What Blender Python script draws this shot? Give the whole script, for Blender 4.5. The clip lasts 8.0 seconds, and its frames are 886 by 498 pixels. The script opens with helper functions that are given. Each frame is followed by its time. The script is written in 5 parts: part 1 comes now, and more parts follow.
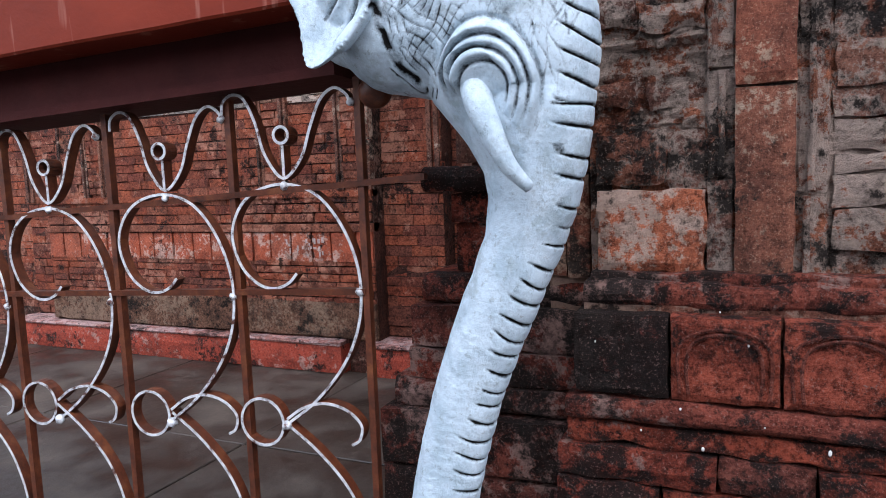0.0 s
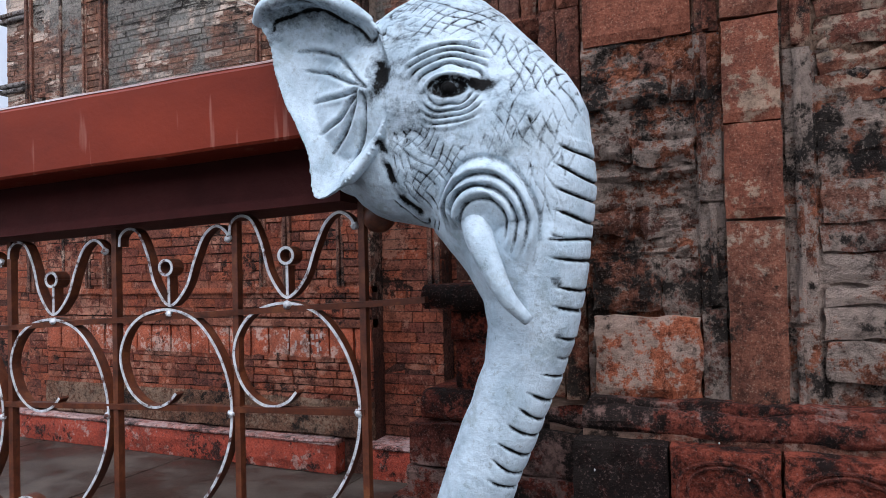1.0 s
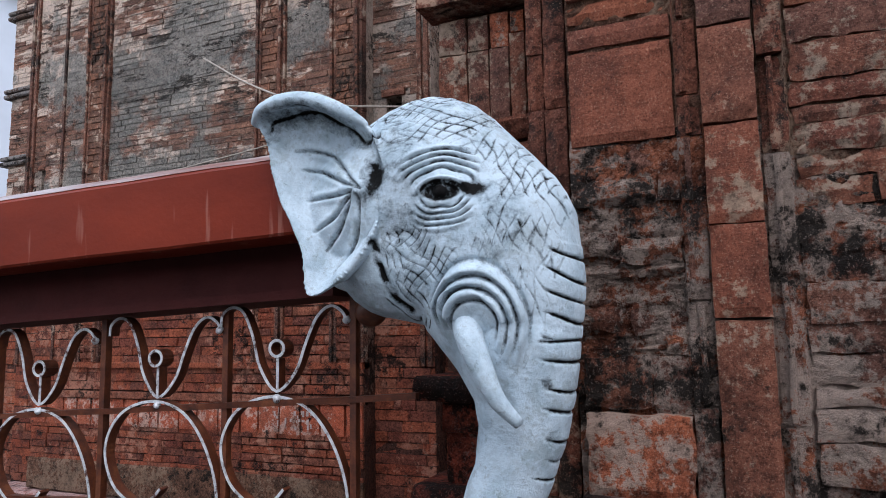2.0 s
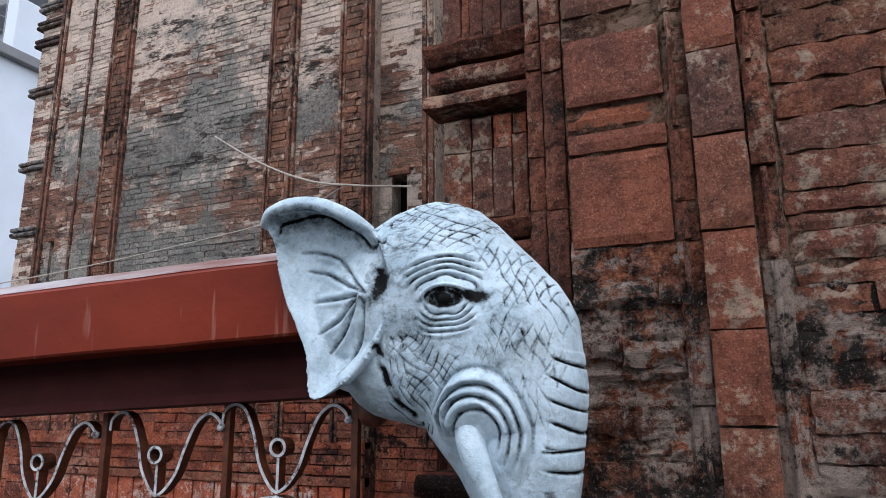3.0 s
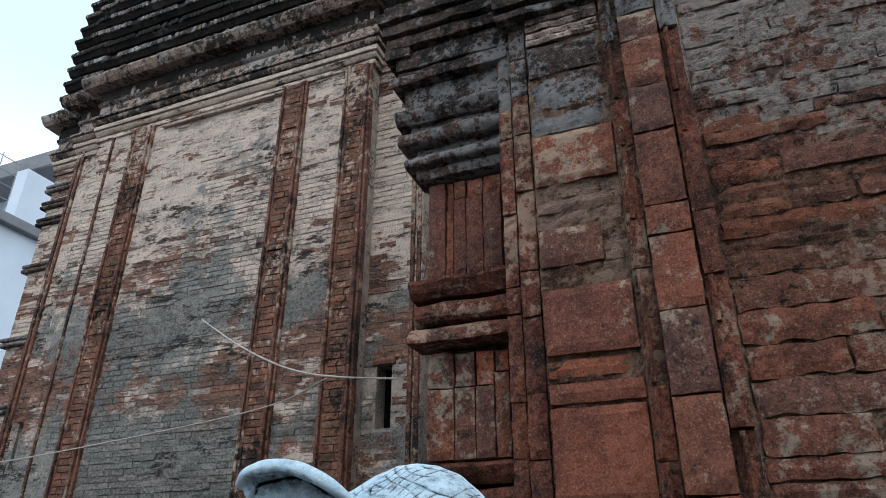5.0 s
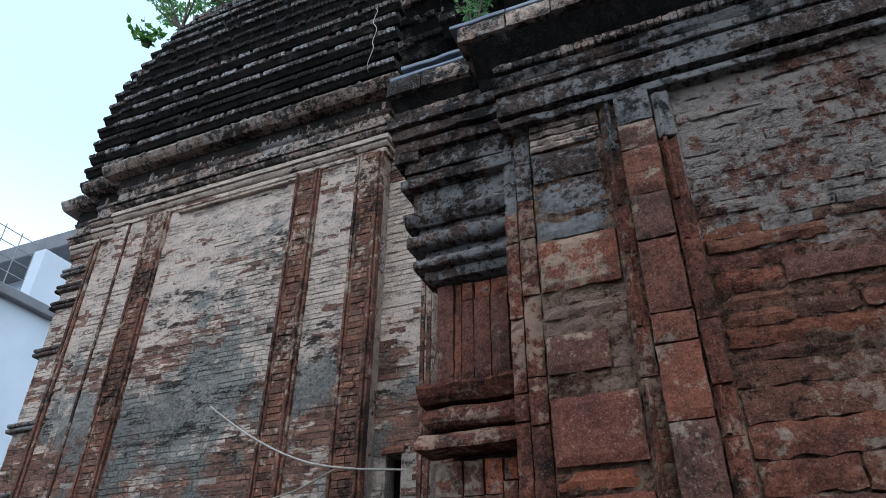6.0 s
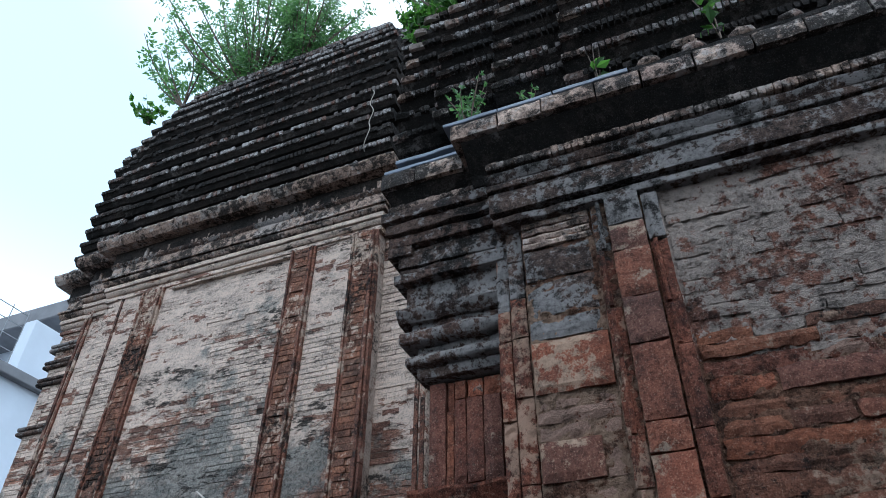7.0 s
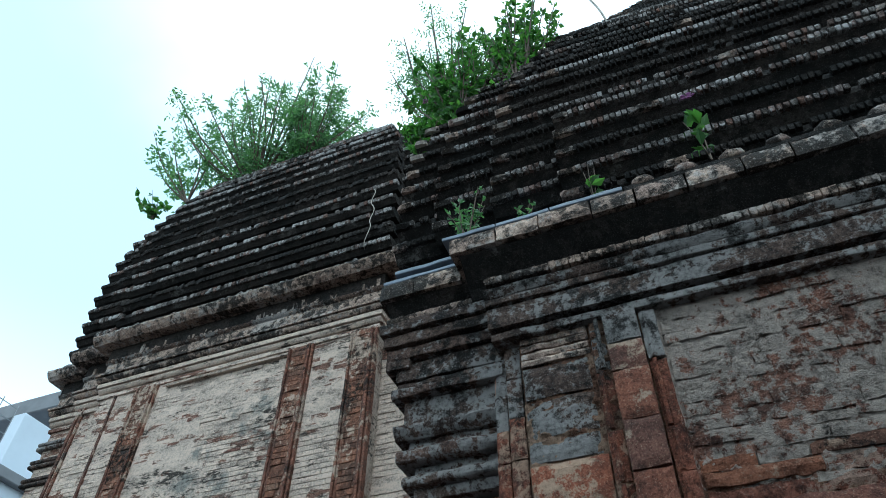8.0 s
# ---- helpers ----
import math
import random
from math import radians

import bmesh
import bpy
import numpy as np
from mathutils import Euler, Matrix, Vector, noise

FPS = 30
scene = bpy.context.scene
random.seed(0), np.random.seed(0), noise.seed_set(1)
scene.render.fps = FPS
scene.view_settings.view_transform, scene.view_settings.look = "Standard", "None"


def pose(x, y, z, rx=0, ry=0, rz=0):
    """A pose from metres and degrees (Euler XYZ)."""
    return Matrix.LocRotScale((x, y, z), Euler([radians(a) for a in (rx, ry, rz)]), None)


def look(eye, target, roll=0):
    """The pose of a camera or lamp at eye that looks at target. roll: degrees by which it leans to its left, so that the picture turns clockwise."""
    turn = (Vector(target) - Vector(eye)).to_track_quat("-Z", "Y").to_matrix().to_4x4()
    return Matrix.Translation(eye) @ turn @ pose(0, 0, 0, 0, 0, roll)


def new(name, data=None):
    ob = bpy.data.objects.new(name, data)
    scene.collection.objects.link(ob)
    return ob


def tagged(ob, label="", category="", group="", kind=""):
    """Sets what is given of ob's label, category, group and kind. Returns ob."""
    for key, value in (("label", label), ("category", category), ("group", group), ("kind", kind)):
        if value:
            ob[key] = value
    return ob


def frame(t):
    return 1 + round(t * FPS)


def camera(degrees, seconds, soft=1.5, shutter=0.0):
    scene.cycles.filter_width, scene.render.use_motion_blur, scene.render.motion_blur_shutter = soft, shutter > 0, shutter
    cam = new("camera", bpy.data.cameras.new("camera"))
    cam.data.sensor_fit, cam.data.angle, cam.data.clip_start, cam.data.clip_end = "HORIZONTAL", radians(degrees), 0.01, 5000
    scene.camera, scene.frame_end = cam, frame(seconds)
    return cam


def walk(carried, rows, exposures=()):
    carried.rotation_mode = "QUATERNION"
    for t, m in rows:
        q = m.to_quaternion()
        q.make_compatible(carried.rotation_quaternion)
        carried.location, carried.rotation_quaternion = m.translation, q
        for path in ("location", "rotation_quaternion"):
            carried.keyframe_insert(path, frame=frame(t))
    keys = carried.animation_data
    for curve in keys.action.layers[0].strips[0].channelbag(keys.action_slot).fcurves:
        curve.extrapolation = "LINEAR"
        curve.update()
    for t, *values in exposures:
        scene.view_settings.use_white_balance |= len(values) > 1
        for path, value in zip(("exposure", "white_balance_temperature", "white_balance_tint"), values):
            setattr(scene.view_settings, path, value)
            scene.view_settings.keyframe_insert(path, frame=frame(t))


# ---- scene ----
cam = camera(65.7, 8.0, soft=0.5)
PATH = [
    (0, (0.09, 0.108, 1.493), (-0.726, 1.922, 1.282), -2.2),
    (0.5, (0.096, 0.098, 1.532), (-0.721, 1.922, 1.454), -1.6),
    (1, (0.098, 0.088, 1.562), (-0.712, 1.917, 1.603), -1.4),
    (1.5, (0.104, 0.084, 1.587), (-0.684, 1.916, 1.727), -1.6),
    (2.8, (0.117, 0.059, 1.659), (-0.663, 1.858, 2.054), -0.1),
    (3, (0.12, 0.053, 1.672), (-0.659, 1.844, 2.106), -0.4),
    (3.5, (0.129, 0.042, 1.709), (-0.61, 1.819, 2.253), -0.9),
    (4, (0.139, 0.027, 1.756), (-0.613, 1.761, 2.411), 0.5),
    (4.5, (0.149, 0.013, 1.795), (-0.573, 1.715, 2.558), 0.4),
    (4.7, (0.151, 0.003, 1.808), (-0.542, 1.691, 2.627), -0),
    (5.8, (0.184, -0.055, 1.886), (-0.493, 1.524, 2.909), 0.5),
    (6, (0.187, -0.063, 1.888), (-0.484, 1.487, 2.96), 0.5),
    (6.5, (0.198, -0.087, 1.923), (-0.439, 1.418, 3.077), 0),
    (7, (0.211, -0.104, 1.956), (-0.403, 1.345, 3.19), 0.4),
    (7.5, (0.217, -0.12, 1.982), (-0.368, 1.258, 3.309), 0.5),
    (8, (0.233, -0.154, 2.006), (-0.313, 1.134, 3.435), 0.8),
]
EXPOSURES = [(0.0, 0.9, 5950, 19), (0.5, 0.75, 5950, 19), (1.0, 0.58, 6000, 18), (1.5, 0.38, 6020, 18), (3.0, 0.40, 6000, 15), (3.5, 0.45, 5980, 13), (4.0, 0.32, 5920, 11), (4.5, 0.22, 5850, 7), (6.0, 0.12, 5380, 6), (7.0, 0.25, 5320, 6), (8.0, 0.2, 5220, -6)]
walk(cam, [(t, look(eye, target, roll)) for t, eye, target, roll in PATH], EXPOSURES)

# ---- world and sun: bright overcast sky ----
GROUND = 0.22
world = bpy.data.worlds.new("overcast_sky")
scene.world = world
world.use_nodes = True
wn, wl = world.node_tree.nodes, world.node_tree.links
wn.clear()
sky = wn.new("ShaderNodeTexSky")
sky.sky_type, sky.sun_disc = "NISHITA", False
sky.sun_elevation, sky.sun_rotation = radians(55), radians(150)
sky.dust_density = 3.0
coord = wn.new("ShaderNodeTexCoord")
cloud = wn.new("ShaderNodeTexNoise")
cloud.inputs["Scale"].default_value, cloud.inputs["Detail"].default_value = 1.6, 5
ramp = wn.new("ShaderNodeValToRGB")
ramp.color_ramp.elements[0].position, ramp.color_ramp.elements[1].position = 0.50, 0.66
mixc = wn.new("ShaderNodeMix")
mixc.data_type = "RGBA"
mixc.inputs["B"].default_value = (13.0, 13.4, 13.4, 1)
tint = wn.new("ShaderNodeMix")
tint.data_type, tint.blend_type = "RGBA", "ADD"
tint.inputs["Factor"].default_value = 1.0
tint.inputs["B"].default_value = (7.0, 8.35, 8.65, 1)
back = wn.new("ShaderNodeBackground")
back.inputs["Strength"].default_value = 0.10
wout = wn.new("ShaderNodeOutputWorld")
wl.new(coord.outputs["Generated"], cloud.inputs["Vector"])
wl.new(cloud.outputs["Fac"], ramp.inputs["Fac"])
sepw = wn.new("ShaderNodeSeparateXYZ")
haze = wn.new("ShaderNodeMapRange")
haze.inputs["From Min"].default_value, haze.inputs["From Max"].default_value = 0.60, 0.36
haze.interpolation_type = "SMOOTHSTEP"
most = wn.new("ShaderNodeMath")
most.operation = "MAXIMUM"
wl.new(coord.outputs["Generated"], sepw.inputs[0])
wl.new(sepw.outputs["Z"], haze.inputs["Value"])
bank = wn.new("ShaderNodeVectorMath")
bank.operation, bank.inputs[1].default_value = "DOT_PRODUCT", (-0.20, 0.38, 0.90)
puff = wn.new("ShaderNodeMath")
puff.operation, puff.inputs[1].default_value = "MULTIPLY_ADD", 0.22
edge = wn.new("ShaderNodeMapRange")
edge.inputs["From Min"].default_value, edge.inputs["From Max"].default_value = 0.98, 1.08
edge.interpolation_type = "SMOOTHSTEP"
wl.new(coord.outputs["Generated"], bank.inputs[0])
wl.new(cloud.outputs["Fac"], puff.inputs[0])
wl.new(bank.outputs["Value"], puff.inputs[2])
wl.new(puff.outputs[0], edge.inputs["Value"])
top = wn.new("ShaderNodeMath")
top.operation = "MAXIMUM"
wl.new(haze.outputs["Result"], top.inputs[0])
wl.new(edge.outputs["Result"], top.inputs[1])
wl.new(top.outputs[0], most.inputs[0])
wl.new(ramp.outputs["Color"], most.inputs[1])
wl.new(most.outputs[0], mixc.inputs["Factor"])
wl.new(sky.outputs["Color"], tint.inputs["A"])
wl.new(tint.outputs["Result"], mixc.inputs["A"])
wl.new(mixc.outputs["Result"], back.inputs["Color"])
wl.new(back.outputs["Background"], wout.inputs["Surface"])
sun = new("sun", bpy.data.lights.new("sun", "SUN"))
sun.data.energy, sun.data.angle, sun.data.color = 0.6, radians(25), (1.0, 0.96, 0.9)
sun.matrix_world = look((1.5, -2.6, 4.3), (0, 0, 0))


# ---- materials ----
def material(name, base, rough=0.85):
    """An empty node material with its Principled shader; returns material, nodes, links, shader."""
    m = bpy.data.materials.new(name)
    m.use_nodes = True
    n, l = m.node_tree.nodes, m.node_tree.links
    b = n["Principled BSDF"]
    b.inputs["Base Color"].default_value, b.inputs["Roughness"].default_value = (*base, 1), rough
    return m, n, l, b


def noise_node(n, l, scale, detail=4, rough=0.6, stretch=(1, 1, 1)):
    """Noise over metres of the place."""
    g = n.new("ShaderNodeNewGeometry")
    m = n.new("ShaderNodeMapping")
    m.inputs["Scale"].default_value = stretch
    l.new(g.outputs["Position"], m.inputs["Vector"])
    t = n.new("ShaderNodeTexNoise")
    t.inputs["Scale"].default_value, t.inputs["Detail"].default_value, t.inputs["Roughness"].default_value = scale, detail, rough
    l.new(m.outputs["Vector"], t.inputs["Vector"])
    return t.outputs["Fac"]


def ramp_node(n, l, fac, stops):
    r = n.new("ShaderNodeValToRGB")
    e = r.color_ramp.elements
    while len(e) < len(stops):
        e.new(0.5)
    for k, (p, c) in enumerate(stops):
        e[k].position = p
        e[k].color = (*c, 1) if len(c) == 3 else c
    l.new(fac, r.inputs["Fac"])
    return r.outputs["Color"]


def mix_node(n, l, fac, a, b, mode="MIX"):
    x = n.new("ShaderNodeMix")
    x.data_type, x.blend_type = "RGBA", mode
    for key, v in (("Factor", fac), ("A", a), ("B", b)):
        if isinstance(v, (int, float)):
            x.inputs[key].default_value = v
        elif isinstance(v, tuple):
            x.inputs[key].default_value = (*v, 1)
        else:
            l.new(v, x.inputs[key])
    return x.outputs["Result"]


def bump_node(n, l, b, height, strength, distance):
    u = n.new("ShaderNodeBump")
    u.inputs["Strength"].default_value, u.inputs["Distance"].default_value = strength, distance
    l.new(height, u.inputs["Height"])
    l.new(u.outputs["Normal"], b.inputs["Normal"])


def stretch_node(n, l, fac, low=0.385, high=0.60):
    """Noise spread over the whole range from 0 to 1."""
    mr = n.new("ShaderNodeMapRange")
    mr.inputs["From Min"].default_value, mr.inputs["From Max"].default_value = low, high
    mr.clamp = False
    l.new(fac, mr.inputs["Value"])
    return mr.outputs["Result"]


def sum_node(n, l, a, b):
    s = n.new("ShaderNodeMath")
    l.new(a, s.inputs[0])
    l.new(b, s.inputs[1])
    return s.outputs[0]


def height_node(n, l, stops):
    """A value by height: pairs of metres (2 to 6) and a value from -0.5 to 0.5."""
    sep = n.new("ShaderNodeSeparateXYZ")
    l.new(n.new("ShaderNodeNewGeometry").outputs["Position"], sep.inputs[0])
    mr = n.new("ShaderNodeMapRange")
    mr.inputs["From Min"].default_value, mr.inputs["From Max"].default_value = 2.0, 6.0
    l.new(sep.outputs["Z"], mr.inputs["Value"])
    grey = ramp_node(n, l, mr.outputs["Result"], [((z - 2) / 4, (v + 0.5,) * 3) for z, v in stops])
    s = n.new("ShaderNodeMath")
    s.operation, s.inputs[1].default_value = "SUBTRACT", 0.5
    l.new(grey, s.inputs[0])
    return s.outputs[0]


def masonry(name, tones, lime=0.5, soot=0.45, lime_colour=(0.42, 0.36, 0.30), soot_colour=(0.012, 0.011, 0.010), grain=60, bump=0.7,
            island=False, lime_scale=2.2, soot_scale=1.7, moss=0.0, stretch=(1, 1, 1), limefine=22, piece=0.0, rise=None, mossrise=None, deep=0.03, contrast=1.0):
    """Weathered brick or terracotta: tones by piece, lime wash left in patches (missing on some pieces, thicker higher up where rise is given), black lichen, grain."""
    m, n, l, b = material(name, tones[0], 0.9)
    b.inputs["Specular IOR Level"].default_value = 0.12
    geo = n.new("ShaderNodeNewGeometry")
    if island:
        rnd = geo.outputs["Random Per Island"]
    else:
        rnd = n.new("ShaderNodeObjectInfo").outputs["Random"]
    tone = ramp_node(n, l, rnd, [(k / (len(tones) - 1), c) for k, c in enumerate(tones)])
    fine = stretch_node(n, l, noise_node(n, l, grain, 8, 0.8))
    grit = stretch_node(n, l, noise_node(n, l, grain * 3.5, 6, 0.8))
    mid = stretch_node(n, l, noise_node(n, l, 8, 8, 0.75, stretch))
    tone = mix_node(n, l, 0.85 * contrast, tone, ramp_node(n, l, mid, [(0.1, (0.35, 0.32, 0.32)), (0.5, (1.0, 0.98, 0.97)), (0.9, (1.35, 1.36, 1.34))]), "MULTIPLY")
    tone = mix_node(n, l, 0.85 * contrast, tone, ramp_node(n, l, fine, [(0.1, (0.30, 0.30, 0.30)), (0.5, (1.0, 1.0, 1.0)), (0.9, (1.45, 1.46, 1.45))]), "MULTIPLY")
    tone = mix_node(n, l, 0.8, tone, ramp_node(n, l, grit, [(0.0, (0.30, 0.28, 0.28)), (0.28, (1.0, 1.0, 1.0)), (0.75, (1.0, 1.0, 1.0)), (1.0, (1.5, 1.48, 1.44))]), "MULTIPLY")
    wash = noise_node(n, l, lime_scale, 8, 0.7, stretch)
    wash2 = noise_node(n, l, limefine, 7, 0.75, stretch)
    w = stretch_node(n, l, mix_node(n, l, 0.45, wash, wash2), 0.41, 0.58)
    if piece:
        bare = n.new("ShaderNodeMapRange")
        for key, v in zip(("From Min", "From Max", "To Min", "To Max"), (0.6, 0.92, 0.0, piece)):
            bare.inputs[key].default_value = v
        l.new(rnd, bare.inputs["Value"])
        w = sum_node(n, l, w, bare.outputs["Result"])
    if rise:
        w = sum_node(n, l, w, height_node(n, l, rise))
    wm = ramp_node(n, l, w, [(1.0 - lime - 0.08, (0, 0, 0)), (1.0 - lime + 0.08, (0.95, 0.95, 0.95))])
    limec = ramp_node(n, l, mix_node(n, l, 0.5, fine, mid), [(0.15, tuple(0.35 * v for v in lime_colour)), (0.45, tuple(0.85 * v for v in lime_colour)), (0.8, tuple(min(0.85, 1.15 * v) for v in lime_colour))])
    tone = mix_node(n, l, wm, tone, limec)
    if moss:
        mv = stretch_node(n, l, noise_node(n, l, 0.9, 8, 0.75))
        if mossrise:
            mv = sum_node(n, l, mv, height_node(n, l, mossrise))
        mo = ramp_node(n, l, mv, [(1 - moss - 0.12, (0, 0, 0)), (1 - moss + 0.12, (0.8, 0.8, 0.8))])
        tone = mix_node(n, l, mo, tone, ramp_node(n, l, fine, [(0.1, (0.06, 0.066, 0.062)), (0.8, (0.235, 0.247, 0.23))]))
    so = noise_node(n, l, soot_scale, 8, 0.75, stretch)
    so2 = noise_node(n, l, 17, 7, 0.75, stretch)
    sm = ramp_node(n, l, stretch_node(n, l, mix_node(n, l, 0.45, so, so2), 0.41, 0.58), [(1.0 - soot - 0.14, (0, 0, 0)), (1.0 - soot + 0.12, (0.93, 0.93, 0.93))])
    tone = mix_node(n, l, sm, tone, soot_colour)
    tone = mix_node(n, l, ramp_node(n, l, grit, [(0.93, (0, 0, 0)), (1.0, (0.6, 0.6, 0.6))]), tone, lime_colour)
    l.new(tone, b.inputs["Base Color"])
    rr = ramp_node(n, l, mid, [(0.1, (0.6, 0.6, 0.6)), (0.8, (0.95, 0.95, 0.95))])
    l.new(rr, b.inputs["Roughness"])
    hgt = mix_node(n, l, 0.22, mix_node(n, l, 0.5, mix_node(n, l, 0.35, fine, mid), wash2), grit)
    bump_node(n, l, b, hgt, bump, deep)
    return m


TERRA = masonry("terracotta_slab", [(0.162, 0.054, 0.033), (0.189, 0.067, 0.040), (0.140, 0.052, 0.036), (0.194, 0.065, 0.036), (0.113, 0.054, 0.040)], lime=0.10, soot=0.07, bump=0.5, lime_colour=(0.313, 0.216, 0.153), deep=0.010, contrast=0.5)
FIELD = masonry("worn_wall_brick", [(0.243, 0.102, 0.063), (0.292, 0.117, 0.067), (0.178, 0.089, 0.062), (0.270, 0.099, 0.055), (0.146, 0.073, 0.053)], lime=0.27, soot=0.07, bump=0.9, lime_colour=(0.410, 0.275, 0.199), deep=0.022, contrast=0.6, limefine=32, soot_scale=3.2)
FIELDBED = masonry("crumbling_red_mortar", [(0.190, 0.099, 0.065), (0.190, 0.099, 0.065)], lime=0.38, soot=0.08, bump=1.0, lime_colour=(0.381, 0.252, 0.175), deep=0.03, limefine=34)
LOWROUGH = masonry("lichened_brickwork", [(0.27, 0.115, 0.078), (0.33, 0.115, 0.061), (0.22, 0.11, 0.085), (0.30, 0.13, 0.085)], lime=0.56, soot=0.27, bump=1.0, lime_colour=(0.54, 0.42, 0.349), soot_scale=5.0, lime_scale=4.5, deep=0.035, grain=48, limefine=34)
LOWSLAB = masonry("lichened_terracotta", [(0.26, 0.082, 0.045), (0.29, 0.084, 0.038), (0.21, 0.076, 0.048)], lime=0.25, soot=0.19, bump=0.6, lime_colour=(0.37, 0.27, 0.217), soot_scale=2.5, lime_scale=3.0, deep=0.014, limefine=34)
TERRADARK = masonry("dull_terracotta_slab", [(0.127, 0.051, 0.034), (0.154, 0.057, 0.034), (0.105, 0.051, 0.039), (0.138, 0.048, 0.031)], lime=0.14, soot=0.13, bump=0.5, lime_colour=(0.275, 0.204, 0.152), deep=0.012, contrast=0.7)
TERRAJ = masonry("terracotta_moulding", [(0.12, 0.043, 0.027), (0.095, 0.037, 0.025)], lime=0.15, soot=0.32, bump=0.5, lime_colour=(0.28, 0.18, 0.128), deep=0.02)
ROUGH = masonry("eroded_brickwork", [(0.26, 0.10, 0.066), (0.32, 0.115, 0.068), (0.20, 0.09, 0.066), (0.29, 0.10, 0.06)], lime=0.48, soot=0.12, bump=1.0, lime_colour=(0.46, 0.30, 0.23), deep=0.04, grain=48, limefine=30)
GREYROUGH = masonry("grey_weathered_brick", [(0.20, 0.10, 0.072), (0.25, 0.12, 0.085), (0.16, 0.09, 0.07)], lime=0.66, soot=0.08, bump=1.0, lime_colour=(0.50, 0.415, 0.36), deep=0.035, grain=48, limefine=30)
PLINTH = masonry("sooty_terracotta", [(0.30, 0.060, 0.033), (0.25, 0.054, 0.032), (0.12, 0.044, 0.034), (0.33, 0.068, 0.036)], lime=0.24, soot=0.42, bump=0.8, soot_scale=3.0, deep=0.025, lime_colour=(0.32, 0.2, 0.17))
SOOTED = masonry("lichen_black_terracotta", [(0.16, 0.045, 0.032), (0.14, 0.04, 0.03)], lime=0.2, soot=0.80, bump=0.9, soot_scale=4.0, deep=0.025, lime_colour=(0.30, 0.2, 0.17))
CORNICE = masonry("blackened_terracotta", [(0.12, 0.080, 0.064), (0.095, 0.067, 0.056), (0.14, 0.085, 0.066)], lime=0.48, soot=0.30, bump=0.8, lime_colour=(0.275, 0.255, 0.245), deep=0.02, limefine=30)
FASCIA = masonry("pale_fascia_brick", [(0.28, 0.20, 0.16), (0.36, 0.27, 0.22), (0.22, 0.155, 0.13)], lime=0.36, soot=0.43, bump=0.6, lime_colour=(0.40, 0.345, 0.31), deep=0.012)
# black brick, its colour darkened further for shade on soffits and in gaps
ROOF = masonry("black_roof_brick_with_shade", [(0.038, 0.031, 0.028), (0.023, 0.020, 0.018), (0.040, 0.032, 0.028), (0.030, 0.026, 0.023)], lime=0.10, soot=0.42, bump=0.7, lime_colour=(0.11, 0.098, 0.09), lime_scale=3.5, deep=0.02)
TOOTH = masonry("grey_tooth_brick", [(0.13, 0.115, 0.107), (0.055, 0.047, 0.042), (0.22, 0.20, 0.19), (0.11, 0.062, 0.048), (0.045, 0.039, 0.035)], lime=0.3, soot=0.32, bump=0.4, island=True, lime_colour=(0.36, 0.34, 0.33), lime_scale=3.0, deep=0.01)
# lime left by height; the high top values also paint in brighter skylight
LIME_AND_SKYLIGHT = [(2.0, -0.2), (2.45, 0.1), (2.9, -0.05), (3.15, -0.30), (3.5, -0.2), (3.9, 0.1), (4.5, 0.36), (5.8, 0.45)]
TEAL = [(2.1, 0.0), (2.5, 0.12), (2.85, 0.12), (3.1, -0.25), (3.45, -0.1), (3.65, 0.16), (4.0, 0.1), (4.5, -0.3)]
WASHED = dict(lime=0.52, soot=0.06, bump=0.7, lime_colour=(0.66, 0.53, 0.44), lime_scale=1.5, limefine=11, moss=0.38, piece=-0.42, rise=LIME_AND_SKYLIGHT, mossrise=TEAL, stretch=(0.5, 1, 1.5), deep=0.02)
TONES = [(0.20, 0.100, 0.070), (0.25, 0.125, 0.085), (0.16, 0.085, 0.064), (0.23, 0.13, 0.092), (0.14, 0.07, 0.054)]
BRICK = masonry("lime_washed_brick", TONES, **WASHED)
PILBRICK = masonry("bare_pilaster_brick", [(0.19, 0.090, 0.060), (0.23, 0.105, 0.066), (0.14, 0.075, 0.055), (0.21, 0.12, 0.084)], island=True, lime=0.17, soot=0.16, bump=0.7, lime_colour=(0.50, 0.385, 0.304), limefine=16, rise=[(2.0, -0.25), (4.0, -0.05), (6.0, 0.15)], deep=0.02)
BRICKJ = masonry("lime_washed_brickwork", TONES, island=True, **WASHED)
FILLET = masonry("bare_brick_fillet", [(0.15, 0.066, 0.046), (0.19, 0.085, 0.058), (0.10, 0.05, 0.040)], lime=0.18, soot=0.22, bump=0.6, lime_colour=(0.42, 0.32, 0.25), limefine=14, rise=[(2.0, -0.1), (6.0, 0.12)], deep=0.015)
RED = dict(contrast=0.8, lime=0.20, soot=0.09, bump=0.8, lime_colour=(0.44, 0.20, 0.135), limefine=14, deep=0.02)
REDTONES = [(0.25, 0.066, 0.037), (0.31, 0.090, 0.047), (0.18, 0.055, 0.038), (0.30, 0.11, 0.066), (0.13, 0.047, 0.036)]
JOINT = masonry("deep_brown_joint", [(0.075, 0.032, 0.024), (0.075, 0.032, 0.024)], lime=0.15, soot=0.2, bump=0.6, lime_colour=(0.22, 0.14, 0.11))
TILE = masonry("red_terracotta_tile", [(0.36, 0.085, 0.042), (0.30, 0.075, 0.040), (0.33, 0.10, 0.056)], lime=0.2, soot=0.08, bump=0.5, lime_colour=(0.50, 0.32, 0.26), limefine=24, deep=0.012, contrast=0.6)
